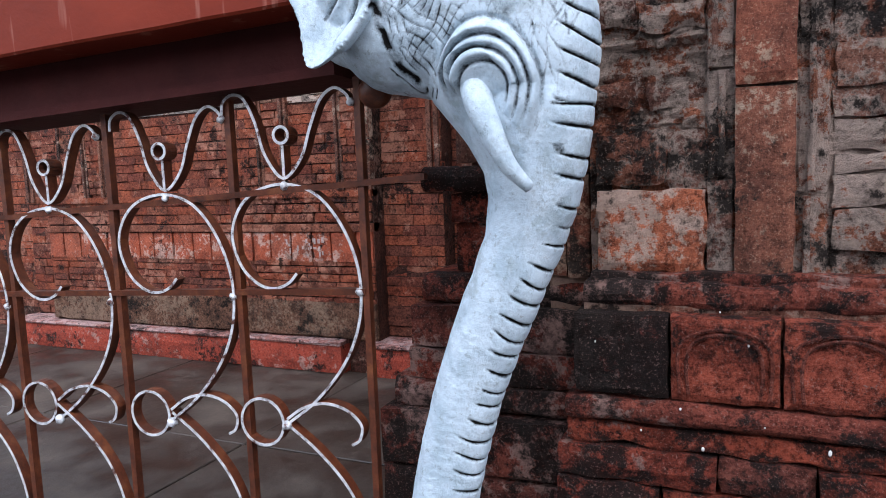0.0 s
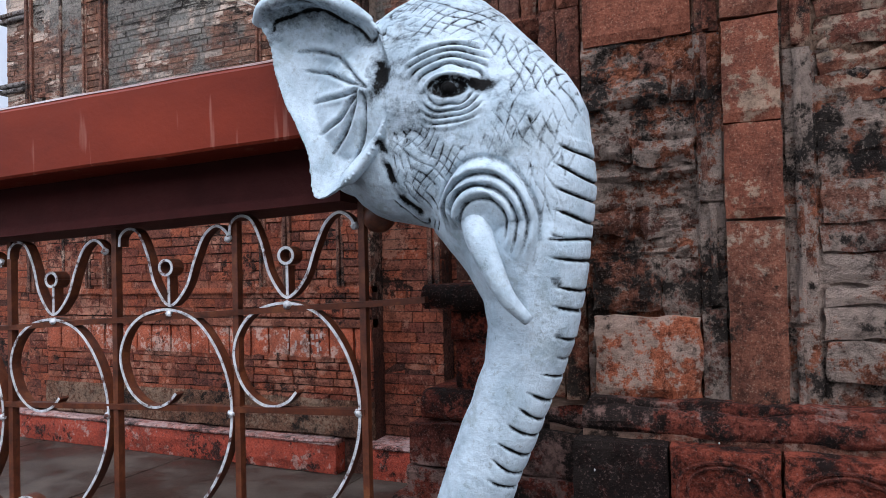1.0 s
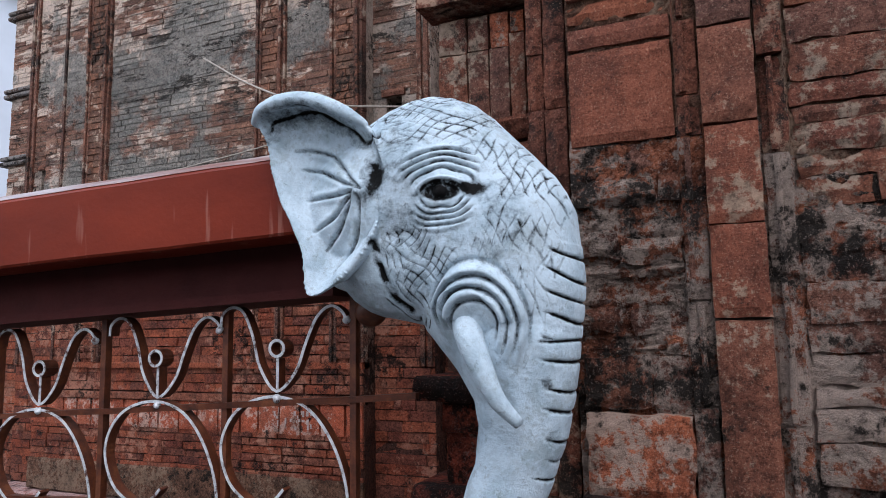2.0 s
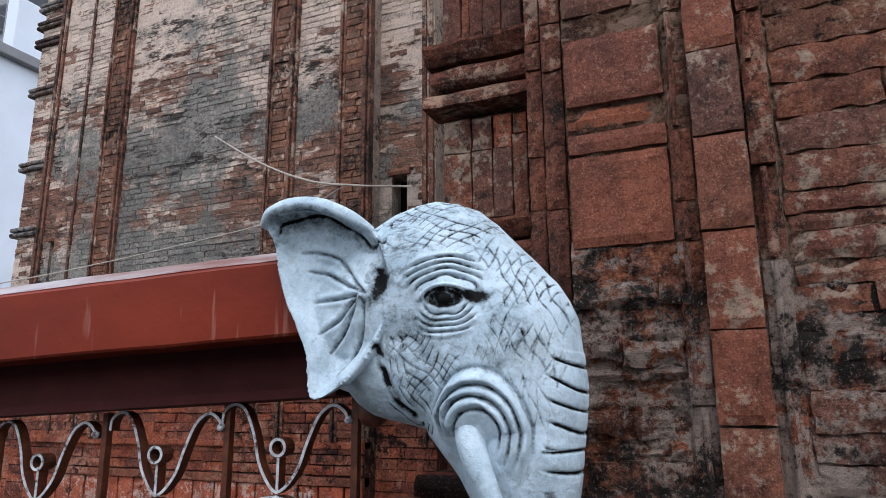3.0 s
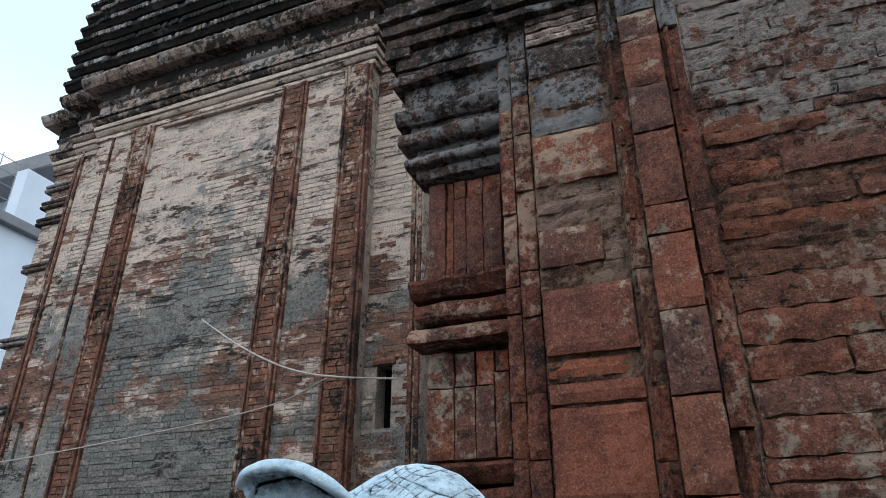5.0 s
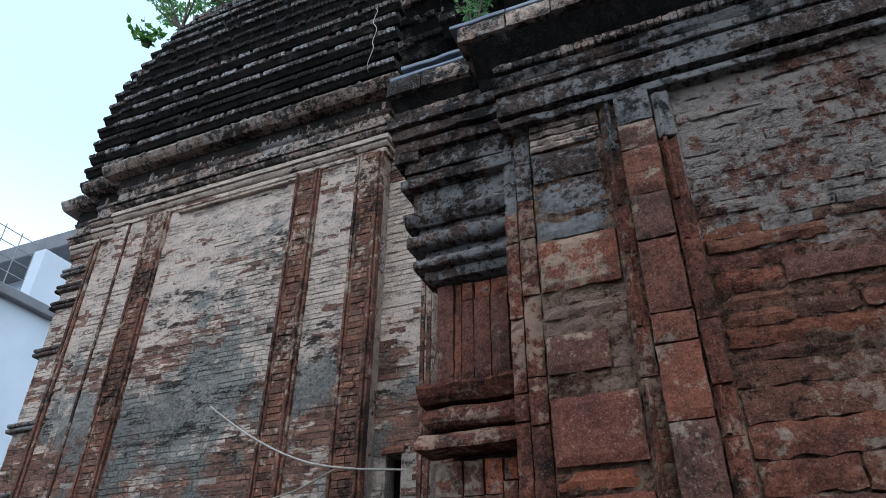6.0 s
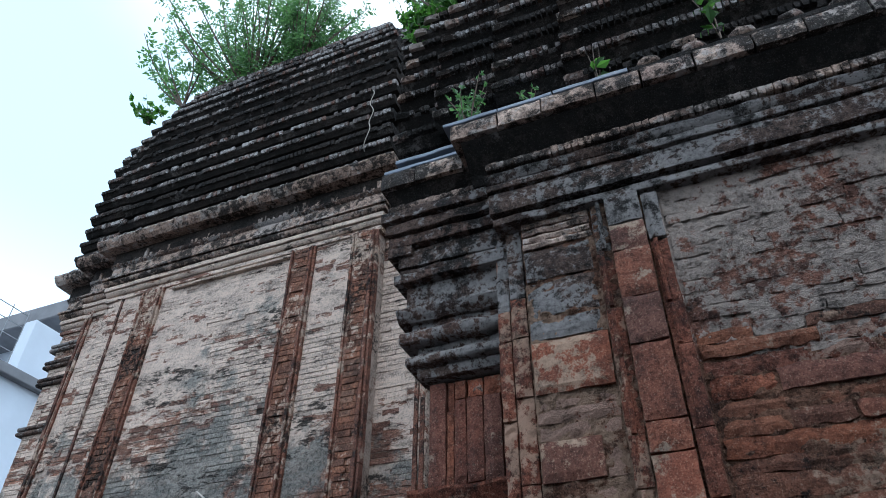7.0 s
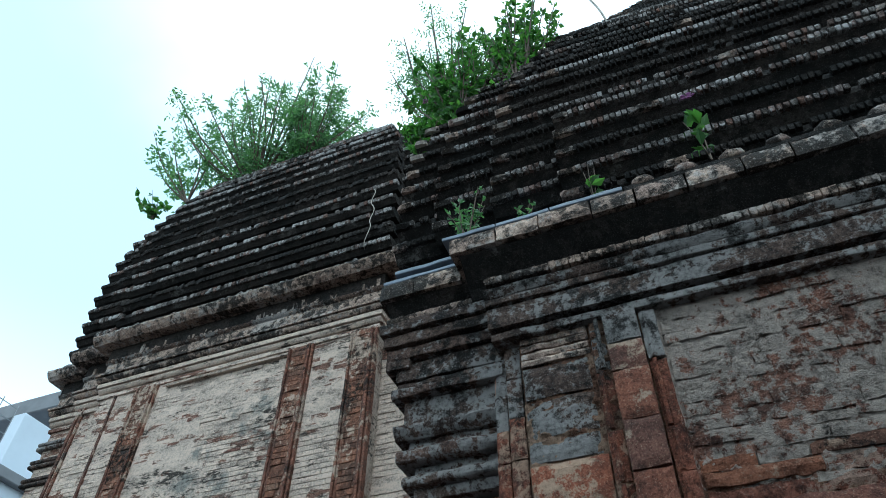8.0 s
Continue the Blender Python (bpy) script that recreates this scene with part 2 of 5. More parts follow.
KERB = masonry("red_washed_kerb", [(0.33, 0.060, 0.036), (0.33, 0.060, 0.036)], lime=0.14, soot=0.14, bump=0.6, lime_colour=(0.44, 0.25, 0.21), deep=0.015, contrast=0.6)
KERBTOP = masonry("worn_kerb_top", [(0.30, 0.14, 0.12), (0.30, 0.14, 0.12)], lime=0.5, soot=0.18, bump=0.6, lime_colour=(0.44, 0.30, 0.28), deep=0.015)
REDBRICK = masonry("bare_red_brick", REDTONES, **RED)
REDBRICKJ = masonry("bare_red_brickwork", REDTONES, island=True, **RED)
MORTAR = masonry("old_lime_mortar", [(0.20, 0.13, 0.10), (0.20, 0.13, 0.10)], lime=0.80, soot=0.12, bump=0.7, lime_colour=(0.46, 0.375, 0.315), lime_scale=1.1, limefine=13, moss=0.30, mossrise=TEAL, stretch=(0.6, 1, 1.25), deep=0.02)
DARKMORTAR = masonry("sooty_joint", [(0.26, 0.105, 0.07), (0.26, 0.105, 0.07)], lime=0.48, soot=0.10, bump=1.0, lime_colour=(0.45, 0.295, 0.225), deep=0.04, grain=50, limefine=30)


def make_paint():
    m, n, l, b = material("red_oxide_paint", (0.22, 0.035, 0.02), 0.5)
    a = noise_node(n, l, 6, 5, 0.6, (0.4, 0.4, 1))
    c = ramp_node(n, l, a, [(0.3, (0.125, 0.016, 0.007)), (0.7, (0.205, 0.028, 0.011))])
    b.inputs["Specular IOR Level"].default_value = 0.15
    drip = noise_node(n, l, 26, 3, 0.6, (1, 1, 0.10))
    c = mix_node(n, l, ramp_node(n, l, drip, [(0.635, (0, 0, 0)), (0.69, (0.45, 0.45, 0.45))]), c, (0.36, 0.16, 0.12))
    l.new(c, b.inputs["Base Color"])
    bump_node(n, l, b, noise_node(n, l, 70, 5), 0.15, 0.004)
    return m


def make_coping():
    m, n, l, b = material("wet_grey_coping", (0.34, 0.27, 0.26), 0.35)
    a = noise_node(n, l, 8, 6, 0.65, (0.5, 1, 1))
    l.new(ramp_node(n, l, a, [(0.35, (0.24, 0.10, 0.085)), (0.55, (0.40, 0.33, 0.33)), (0.75, (0.5, 0.46, 0.46))]), b.inputs["Base Color"])
    bump_node(n, l, b, noise_node(n, l, 60, 5), 0.2, 0.004)
    return m


def make_iron():
    m, n, l, b = material("rusty_painted_iron", (0.12, 0.035, 0.02), 0.5)
    a = noise_node(n, l, 30, 6, 0.7)
    l.new(ramp_node(n, l, a, [(0.3, (0.03, 0.009, 0.004)), (0.52, (0.10, 0.025, 0.009)), (0.7, (0.17, 0.055, 0.018))]), b.inputs["Base Color"])
    bump_node(n, l, b, noise_node(n, l, 180, 4), 0.3, 0.002)
    return m


def make_edge():
    m, n, l, b = material("silver_scroll_edge", (0.5, 0.5, 0.5), 0.45)
    a = noise_node(n, l, 40, 6, 0.7)
    l.new(ramp_node(n, l, a, [(0.38, (0.10, 0.04, 0.03)), (0.45, (0.5, 0.52, 0.54)), (0.6, (0.75, 0.78, 0.8))]), b.inputs["Base Color"])
    b.inputs["Metallic"].default_value = 0.25
    return m


def make_white():
    m, n, l, b = material("blue_white_distemper", (0.62, 0.70, 0.74), 0.6)
    a = noise_node(n, l, 14, 6, 0.65)
    f = noise_node(n, l, 120, 5, 0.7)
    c = ramp_node(n, l, a, [(0.40, (0.43, 0.545, 0.62)), (0.55, (0.565, 0.685, 0.765))])
    c = mix_node(n, l, 0.25, c, ramp_node(n, l, f, [(0.35, (0.5, 0.5, 0.5)), (0.6, (1, 1, 1))]), "MULTIPLY")
    # vertex mask: dirt in incised lines, plus painted shade in hollows and folds
    at = n.new("ShaderNodeAttribute")
    at.attribute_name = "stain_shade"
    b.inputs["Specular IOR Level"].default_value = 0.10
    rag = n.new("ShaderNodeMath")
    rag.operation = "MULTIPLY_ADD"
    l.new(stretch_node(n, l, noise_node(n, l, 60, 6, 0.75)), rag.inputs[0])
    rag.inputs[1].default_value, rag.inputs[2].default_value = 0.7, -0.45
    mul = n.new("ShaderNodeMath")
    mul.operation, mul.use_clamp = "MULTIPLY_ADD", True
    l.new(at.outputs["Fac"], mul.inputs[0])
    mul.inputs[1].default_value = 1.55
    l.new(rag.outputs[0], mul.inputs[2])
    gate = n.new("ShaderNodeMath")
    gate.operation, gate.inputs[1].default_value = "GREATER_THAN", 0.06
    l.new(at.outputs["Fac"], gate.inputs[0])
    both = n.new("ShaderNodeMath")
    both.operation = "MULTIPLY"
    l.new(mul.outputs[0], both.inputs[0])
    l.new(gate.outputs[0], both.inputs[1])
    st = both.outputs[0]
    grime = ramp_node(n, l, stretch_node(n, l, noise_node(n, l, 9, 8, 0.78)), [(0.66, (0, 0, 0)), (1.05, (0.36, 0.36, 0.36))])
    c = mix_node(n, l, grime, c, (0.20, 0.235, 0.225))
    speck = ramp_node(n, l, stretch_node(n, l, noise_node(n, l, 70, 8, 0.8)), [(0.90, (0, 0, 0)), (1.05, (0.35, 0.35, 0.35))])
    c = mix_node(n, l, speck, c, (0.14, 0.16, 0.15))
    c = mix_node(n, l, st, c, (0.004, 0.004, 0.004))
    l.new(c, b.inputs["Base Color"])
    bump_node(n, l, b, mix_node(n, l, 0.5, f, noise_node(n, l, 35, 7, 0.7)), 0.55, 0.008)
    return m


def make_ground():
    m, n, l, b = material("wet_stone_paving", (0.12, 0.11, 0.10), 0.45)
    a = noise_node(n, l, 2.2, 7, 0.65)
    c = ramp_node(n, l, a, [(0.3, (0.016, 0.012, 0.010)), (0.5, (0.044, 0.033, 0.026)), (0.68, (0.095, 0.073, 0.056))])
    c = mix_node(n, l, 0.4, c, ramp_node(n, l, noise_node(n, l, 40, 6, 0.7), [(0.3, (0.4, 0.4, 0.4)), (0.65, (1, 1, 1))]), "MULTIPLY")
    l.new(c, b.inputs["Base Color"])
    l.new(ramp_node(n, l, a, [(0.40, (0.28, 0.28, 0.28)), (0.58, (0.65, 0.65, 0.65))]), b.inputs["Roughness"])
    bump_node(n, l, b, noise_node(n, l, 25, 6), 0.25, 0.01)
    return m


def make_leaf(name, a, c):
    """Thin leaves that let light through."""
    m, n, l, b = material(name, a, 0.5)
    r = n.new("ShaderNodeNewGeometry").outputs["Random Per Island"]
    col = ramp_node(n, l, r, [(0.0, a), (1.0, c)])
    l.new(col, b.inputs["Base Color"])
    t = n.new("ShaderNodeBsdfTranslucent")
    l.new(mix_node(n, l, 1.0, col, (1.6, 1.9, 0.9), "MULTIPLY"), t.inputs["Color"])
    x = n.new("ShaderNodeMixShader")
    x.inputs[0].default_value = 0.5
    l.new(b.outputs[0], x.inputs[1])
    l.new(t.outputs[0], x.inputs[2])
    l.new(x.outputs[0], n["Material Output"].inputs["Surface"])
    return m


def make_plain(name, base, rough=0.7, vary=0.25, scale=8):
    m, n, l, b = material(name, base, rough)
    a = noise_node(n, l, scale, 5, 0.65)
    l.new(ramp_node(n, l, a, [(0.3, tuple(v * (1 - vary) for v in base)), (0.7, tuple(min(1, v * (1 + vary)) for v in base))]), b.inputs["Base Color"])
    bump_node(n, l, b, noise_node(n, l, scale * 8, 4), 0.2, 0.01)
    return m


PAINT, COPING, IRON, EDGE, WHITE, PAVING = make_paint(), make_coping(), make_iron(), make_edge(), make_white(), make_ground()
LEAF = make_leaf("feathery_leaf", (0.06, 0.12, 0.065), (0.18, 0.28, 0.16))
LEAF2 = make_leaf("bright_leaf", (0.035, 0.085, 0.022), (0.11, 0.21, 0.06))
STEM = make_plain("brown_stem", (0.09, 0.06, 0.04))
WALLWHITE = make_plain("blue_white_render", (0.62, 0.67, 0.74), 0.8, 0.08, 0.6)
CONCRETE = make_plain("grey_concrete", (0.20, 0.20, 0.21), 0.85, 0.25, 1.0)
STEEL = make_plain("grey_steel", (0.25, 0.26, 0.27), 0.5)
ROPE = make_plain("pale_rope", (0.42, 0.38, 0.33), 0.9, 0.2, 30)
PETAL = make_plain("violet_petal", (0.45, 0.16, 0.42), 0.6)
# maroon whose colour is darkened to carry the overhanging beam's shade
SHADED_MAROON = make_plain("shade_darkened_maroon_paint", (0.05, 0.011, 0.010), 0.65, 0.3, 6)
SPLASH = make_plain("white_lime_splash", (0.7, 0.7, 0.68), 0.8, 0.1, 30)
# near-black colour that stands for the shade deep in the slots
DARK = make_plain("black_slot_shade", (0.006, 0.005, 0.005), 1.0)
DARK.node_tree.nodes["Principled BSDF"].inputs["Specular IOR Level"].default_value = 0.0
SHADED_MAROON.node_tree.nodes["Principled BSDF"].inputs["Specular IOR Level"].default_value = 0.12
CHALK = make_plain("faded_chalk", (0.42, 0.33, 0.30), 0.9, 0.4, 60)
SLATE = make_plain("wet_blue_grey_slab", (0.15, 0.17, 0.21), 0.3, 0.3, 14)


# ---- mesh helpers ----
def mesh_of(name, bm, mat, smooth=False):
    me = bpy.data.meshes.new(name)
    bm.to_mesh(me)
    bm.free()
    me.materials.append(mat)
    if smooth:
        me.shade_smooth()
    return me


def part(name, bm, mat, parent=None, label="", smooth=False):
    """One mesh object of a bmesh, under a thing or a part."""
    ob = new(name, mesh_of(name, bm, mat, smooth))
    ob.parent = parent
    if label:
        tagged(ob, label)
    return ob


def thing(name, label, category, group="", kind=""):
    return tagged(new(name), label, category, group, kind)


def add_box(bm, x0, x1, y0, y1, z0, z1, jit=0.0, rng=random):
    vs = []
    for x in (x0, x1):
        for y in (y0, y1):
            for z in (z0, z1):
                vs.append(bm.verts.new((x + rng.uniform(-jit, jit), y + rng.uniform(-jit, jit), z + rng.uniform(-jit, jit))))
    for f in ((0, 1, 3, 2), (4, 6, 7, 5), (0, 4, 5, 1), (2, 3, 7, 6), (0, 2, 6, 4), (1, 5, 7, 3)):
        bm.faces.new([vs[k] for k in f])


def box(x0, x1, y0, y1, z0, z1, bevel=0.0):
    bm = bmesh.new()
    add_box(bm, x0, x1, y0, y1, z0, z1)
    bm.normal_update()
    if bevel:
        bmesh.ops.bevel(bm, geom=bm.edges[:], offset=bevel, segments=1, affect="EDGES")
    return bm


def slab(x0, x1, z0, z1, y, depth, amp=0.004, step=0.02, round_=0.006, seed=0, ragged=0.003):
    """A stone: front face towards -y at y, worn and uneven, with rounded ragged edges."""
    nx, nz = max(2, min(14, int((x1 - x0) / step))), max(2, min(14, int((z1 - z0) / step)))
    bm = bmesh.new()
    off = Vector((seed * 3.17, seed * 1.3, seed * 0.7))
    rows = []
    for j in range(nz + 1):
        row = []
        for i in range(nx + 1):
            u, v = i / nx, j / nz
            x, z = x0 + (x1 - x0) * u, z0 + (z1 - z0) * v
            p = Vector((x * 18, y * 18, z * 18)) + off
            d = amp * (noise.noise(p) + 0.6 * noise.noise(p * 2.7))
            edge = i in (0, nx) or j in (0, nz)
            if edge:
                d += round_ * (1.0 + 0.8 * noise.noise(p * 1.9 + Vector((9, 0, 0))))
                x += ragged * noise.noise(p * 1.6 + Vector((0, 5, 0))) + (0.15 * round_ if i == 0 else -0.15 * round_ if i == nx else 0)
                z += ragged * noise.noise(p * 1.6 + Vector((0, 0, 7))) + (0.15 * round_ if j == 0 else -0.15 * round_ if j == nz else 0)
            row.append(bm.verts.new((x, y + d, z)))
        rows.append(row)
    for j in range(nz):
        for i in range(nx):
            bm.faces.new((rows[j][i], rows[j][i + 1], rows[j + 1][i + 1], rows[j + 1][i]))
    ring = [rows[0][i] for i in range(nx + 1)] + [rows[j][nx] for j in range(1, nz + 1)] + [rows[nz][i] for i in range(nx - 1, -1, -1)] + [rows[j][0] for j in range(nz - 1, 0, -1)]
    deep = [bm.verts.new((v.co.x, y + depth, v.co.z)) for v in ring]
    for k in range(len(ring)):
        q = (k + 1) % len(ring)
        bm.faces.new((ring[q], ring[k], deep[k], deep[q]))
    bm.normal_update()
    return bm


def sweep_x(profile, x0, x1, amp=0.003, step=0.04, seed=0.0, wave=9.0, caps=True):
    """A worn moulding along x: profile is a closed list of (y, z)."""
    n = max(1, int((x1 - x0) / step))
    bm = bmesh.new()
    rings = []
    for i in range(n + 1):
        x = x0 + (x1 - x0) * i / n
        ring = []
        for k, (y, z) in enumerate(profile):
            p = Vector((x * wave + seed, y * wave * 2, z * wave * 2 + seed))
            ring.append(bm.verts.new((x, y + amp * noise.noise(p), z + amp * noise.noise(p + Vector((31, 7, 0))))))
        rings.append(ring)
    m = len(profile)
    for i in range(n):
        for k in range(m):
            q = (k + 1) % m
            bm.faces.new((rings[i][k], rings[i + 1][k], rings[i + 1][q], rings[i][q]))
    if caps:
        bm.faces.new(rings[0][::-1])
        bm.faces.new(rings[-1])
    bmesh.ops.recalc_face_normals(bm, faces=bm.faces[:])
    return bm


def bar_profile(y_front, y_back, z0, z1, kind="flat"):
    """Profiles of mouldings, as (y, z)."""
    h = z1 - z0
    if kind == "flat":
        return [(y_back, z0), (y_front + 0.002, z0), (y_front, z0 + 0.15 * h), (y_front, z1 - 0.15 * h), (y_front + 0.002, z1), (y_back, z1)]
    if kind == "roll":
        r = h / 2
        return [(y_back, z0)] + [(y_front + r * 0.8 - 0.8 * r * math.cos(a), (z0 + z1) / 2 + r * math.sin(a)) for a in (-1.5, -1.0, -0.5, 0, 0.5, 1.0, 1.5)] + [(y_back, z1)]
    if kind == "under":  # leans out upwards
        return [(y_back, z0), (y_front + 0.6 * h, z0), (y_front + 0.25 * h, z0 + 0.35 * h), (y_front, z0 + 0.8 * h), (y_front, z1), (y_back, z1)]
    return [(y_back, z0), (y_front, z0), (y_front, z0 + 0.2 * h), (y_front + 0.25 * h, z0 + 0.65 * h), (y_front + 0.6 * h, z1), (y_back, z1)]


def tube(points, radii, sides=8, flat=1.0, cap=True):
    """A round bar through points with radii."""
    bm = bmesh.new()
    pts = [Vector(p) for p in points]
    rings = []
    for i, p in enumerate(pts):
        d = (pts[min(i + 1, len(pts) - 1)] - pts[max(i - 1, 0)]).normalized()
        a = d.cross(Vector((0, 1, 0)))
        if a.length < 1e-3:
            a = d.cross(Vector((1, 0, 0)))
        a.normalize()
        c = d.cross(a)
        r = radii[i] if isinstance(radii, (list, tuple)) else radii
        rings.append([bm.verts.new(p + r * (math.cos(2 * math.pi * k / sides) * a + flat * math.sin(2 * math.pi * k / sides) * c)) for k in range(sides)])
    for i in range(len(rings) - 1):
        for k in range(sides):
            q = (k + 1) % sides
            bm.faces.new((rings[i][k], rings[i][q], rings[i + 1][q], rings[i + 1][k]))
    if cap:
        bm.faces.new(rings[0][::-1])
        bm.faces.new(rings[-1])
    bmesh.ops.recalc_face_normals(bm, faces=bm.faces[:])
    return bm


def spline(pts, n=8):
    """Points along a smooth curve through pts."""
    out = []
    p = [Vector(q) for q in pts]
    p = [2 * p[0] - p[1]] + p + [2 * p[-1] - p[-2]]
    for i in range(1, len(p) - 2):
        for k in range(n):
            t = k / n
            out.append(0.5 * (2 * p[i] + (p[i + 1] - p[i - 1]) * t + (2 * p[i - 1] - 5 * p[i] + 4 * p[i + 1] - p[i + 2]) * t * t + (3 * p[i] - p[i - 1] - 3 * p[i + 1] + p[i + 2]) * t ** 3))
    out.append(p[-2])
    return out


# ---- ground ----
bm = bmesh.new()
bmesh.ops.create_grid(bm, x_segments=40, y_segments=40, size=400)
ground = tagged(part("ground", bm, PAVING), "wet dark stone paving around the temple", "ground", kind="structure")
ground.location = (0, 0, GROUND)
for (x0, x1, y0, y1) in [(-6.5 + 1.45 * i, -6.5 + 1.45 * (i + 1) - 0.012, 1.45 + 1.2 * j, 1.45 + 1.2 * (j + 1) - 0.012) for i in range(5) for j in range(2)]:
    part("paving_stone", box(x0, x1, y0, y1, -0.05, 0.012 + random.uniform(-0.003, 0.003), 0.004), PAVING, ground)

# added wall behind the camera, never in view, cuts the low sky light
bm = box(-16, 16, -4.9, -4.6, GROUND, 3.2)
tagged(part("wall_south", bm, CONCRETE), "plain grey wall added out of view to block low sky light", "wall", kind="structure")

# ---- temple porch: carved terracotta wall close to the fence ----
PY = 1.42
porch = thing("temple_porch", "weathered red terracotta temple porch with black lichen and layered roof", "temple")
core = part("wall", box(-0.50, 2.6, 1.60, 3.9, GROUND, 3.60), DARKMORTAR, porch, "sooty eroded brick wall core")
part("wall", box(-0.285, 2.6, 1.475, 1.5995, GROUND, 3.60), DARKMORTAR, porch)
# unseen block added behind the porch to shade the tower's inner corner
part("wall", box(-0.95, -0.5005, 2.62, 4.0, GROUND, 4.3), DARKMORTAR, porch)
bm = bmesh.new()
nx, nz = 210, 258
grid = [[bm.verts.new((-0.19 + 1.66 * i / nx, 1.4305, 1.25 + 2.04 * j / nz)) for i in range(nx + 1)] for j in range(nz + 1)]
for row in grid:
    for v in row:
        p = v.co * 1.0
        if 0.018 < p.x < 0.212:
            v.co.y -= 0.014
        v.co.y += 0.006 * noise.noise(p * 15) + 0.008 * noise.noise(Vector((p.x * 30, 0, p.z * 52))) + 0.005 * noise.noise(p * 70) + 0.003 * noise.noise(p * 150) + (0.004 if p.x < 0.2 and p.z > 1.97 else 0) + (0.0005 if p.x > 0.2 and p.z < 2.72 else 0.002)
for j in range(nz):
    for i in range(nx):
        bm.faces.new((grid[j][i], grid[j][i + 1], grid[j + 1][i + 1], grid[j + 1][i]))
bm.normal_update()
bed = part("mortar_bed", bm, DARKMORTAR, porch, "crumbling brown mortar between the bricks")
for extra in (GREYROUGH, FIELDBED, LOWROUGH):
    bed.data.materials.append(extra)
for f in bed.data.polygons:
    ragged = 0.05 * noise.noise(f.center * 7)
    if f.center.x > 0.2:
        f.material_index = 1 if f.center.z > 2.72 + ragged else 3 if f.center.z < 1.9 + ragged else 2
    else:
        f.material_index = 3 if f.center.z < 1.99 else 2
rng = random.Random(5)
count = [0]


def stone(x0, x1, z0, z1, y=PY, depth=0.08, mat=TERRA, amp=0.004, gap=0.0015, name="stone", round_=0.005, ragged=0.003):
    count[0] += 1
    return part(name, slab(x0 + gap, x1 - gap, z0 + gap, z1 - gap, y + rng.uniform(-0.002, 0.002), depth, amp, 0.018, round_, count[0], ragged), mat, core)


# the broad course of slabs
for z0, z1, kind in [(1.975, 2.172, 0), (2.178, 2.226, 0), (2.234, 2.278, 1), (2.285, 2.443, 0), (2.445, 2.495, 2), (2.72, 2.868, 0), (2.875, 2.94, 1), (2.945, 3.06, 1), (3.065, 3.17, 1)]:
    stone(-0.187, 0.017 - (0.012 if kind == 1 else 0), z0, z1, PY + 0.008 * kind + rng.uniform(0, 0.004), amp=0.003 + 0.004 * kind, mat=(CORNICE if z0 > 2.87 else TERRA) if kind < 2 else ROUGH)
stone(-0.187, -0.036, 2.50, 2.60, PY + 0.004)
stone(-0.036, 0.017, 2.50, 2.60, PY + 0.014, mat=ROUGH, amp=0.009)
z = 2.60
while z < 2.715:
    stone(-0.187, 0.015, z, z + 0.04, PY + 0.012, mat=ROUGH, amp=0.010, gap=0.002, ragged=0.006)
    z += 0.04
for k in range(4):
    stone(-0.187, 0.015, 3.175 + 0.025 * k, 3.20 + 0.025 * k, PY + 0.004, mat=FASCIA, amp=0.004, gap=0.0015)
# eroded lower part of that course
for z0, z1, y, a, m in [(1.30, 1.455, 1.398, 0.006, LOWSLAB), (1.455, 1.56, 1.412, 0.012, LOWROUGH), (1.56, 1.60, 1.422, 0.010, LOWROUGH), (1.605, 1.655, 1.418, 0.012, LOWROUGH),
                        (1.66, 1.70, 1.43, 0.013, LOWROUGH), (1.70, 1.735, 1.42, 0.012, LOWROUGH), (1.74, 1.80, 1.415, 0.012, LOWROUGH), (1.80, 1.84, 1.43, 0.013, LOWROUGH), (1.845, 1.90, 1.42, 0.014, LOWROUGH), (1.90, 1.97, 1.43, 0.014, LOWROUGH)]:
    if m is LOWSLAB:
        stone(-0.172, 0.02, z0, z1, y, amp=a, mat=m, gap=0.001, ragged=0.007)
        continue
    cuts = [-0.178] + sorted(rng.uniform(-0.14, -0.02) for _ in range(rng.choice((1, 2, 2)))) + [0.02]
    for x0, x1 in zip(cuts, cuts[1:]):
        if x1 - x0 > 0.02:
            o = rng.uniform(-0.008, 0.008)
            stone(x0, x1, z0 + o, z1 + o + rng.uniform(-0.01, 0.004), y + rng.uniform(-0.004, 0.014), amp=a, mat=m, gap=0.0, ragged=0.010, round_=0.010)
# narrow strips either side of the pilaster
for x0, x1, y, zs in [(0.020, 0.063, 1.408, (1.25, 1.47, 1.66, 1.84, 1.97, 2.05, 2.20, 2.46, 2.58, 2.78, 2.92, 3.10, 3.28)), (0.163, 0.209, 1.404, (1.25, 1.44, 1.70, 1.92, 2.10, 2.31, 2.42, 2.57, 2.78, 2.90, 3.10, 3.26))]:
    for z0, z1 in zip(zs, zs[1:]):
        o = rng.uniform(-0.006, 0.006)
        stone(x0, x1, z0, z1, y + rng.uniform(-0.006, 0.012), amp=0.004, gap=0.0008, mat=CORNICE if z0 > 2.98 else TERRAJ if z0 > 1.9 else LOWROUGH)
        stone(x0 + 0.012 + o, x0 + 0.024 + o, z0 + 0.004, z1 - 0.004, y - 0.005, amp=0.003, gap=0.0, name="fillet", mat=CORNICE if z0 > 2.98 else TERRAJ if z0 > 1.9 else LOWROUGH)
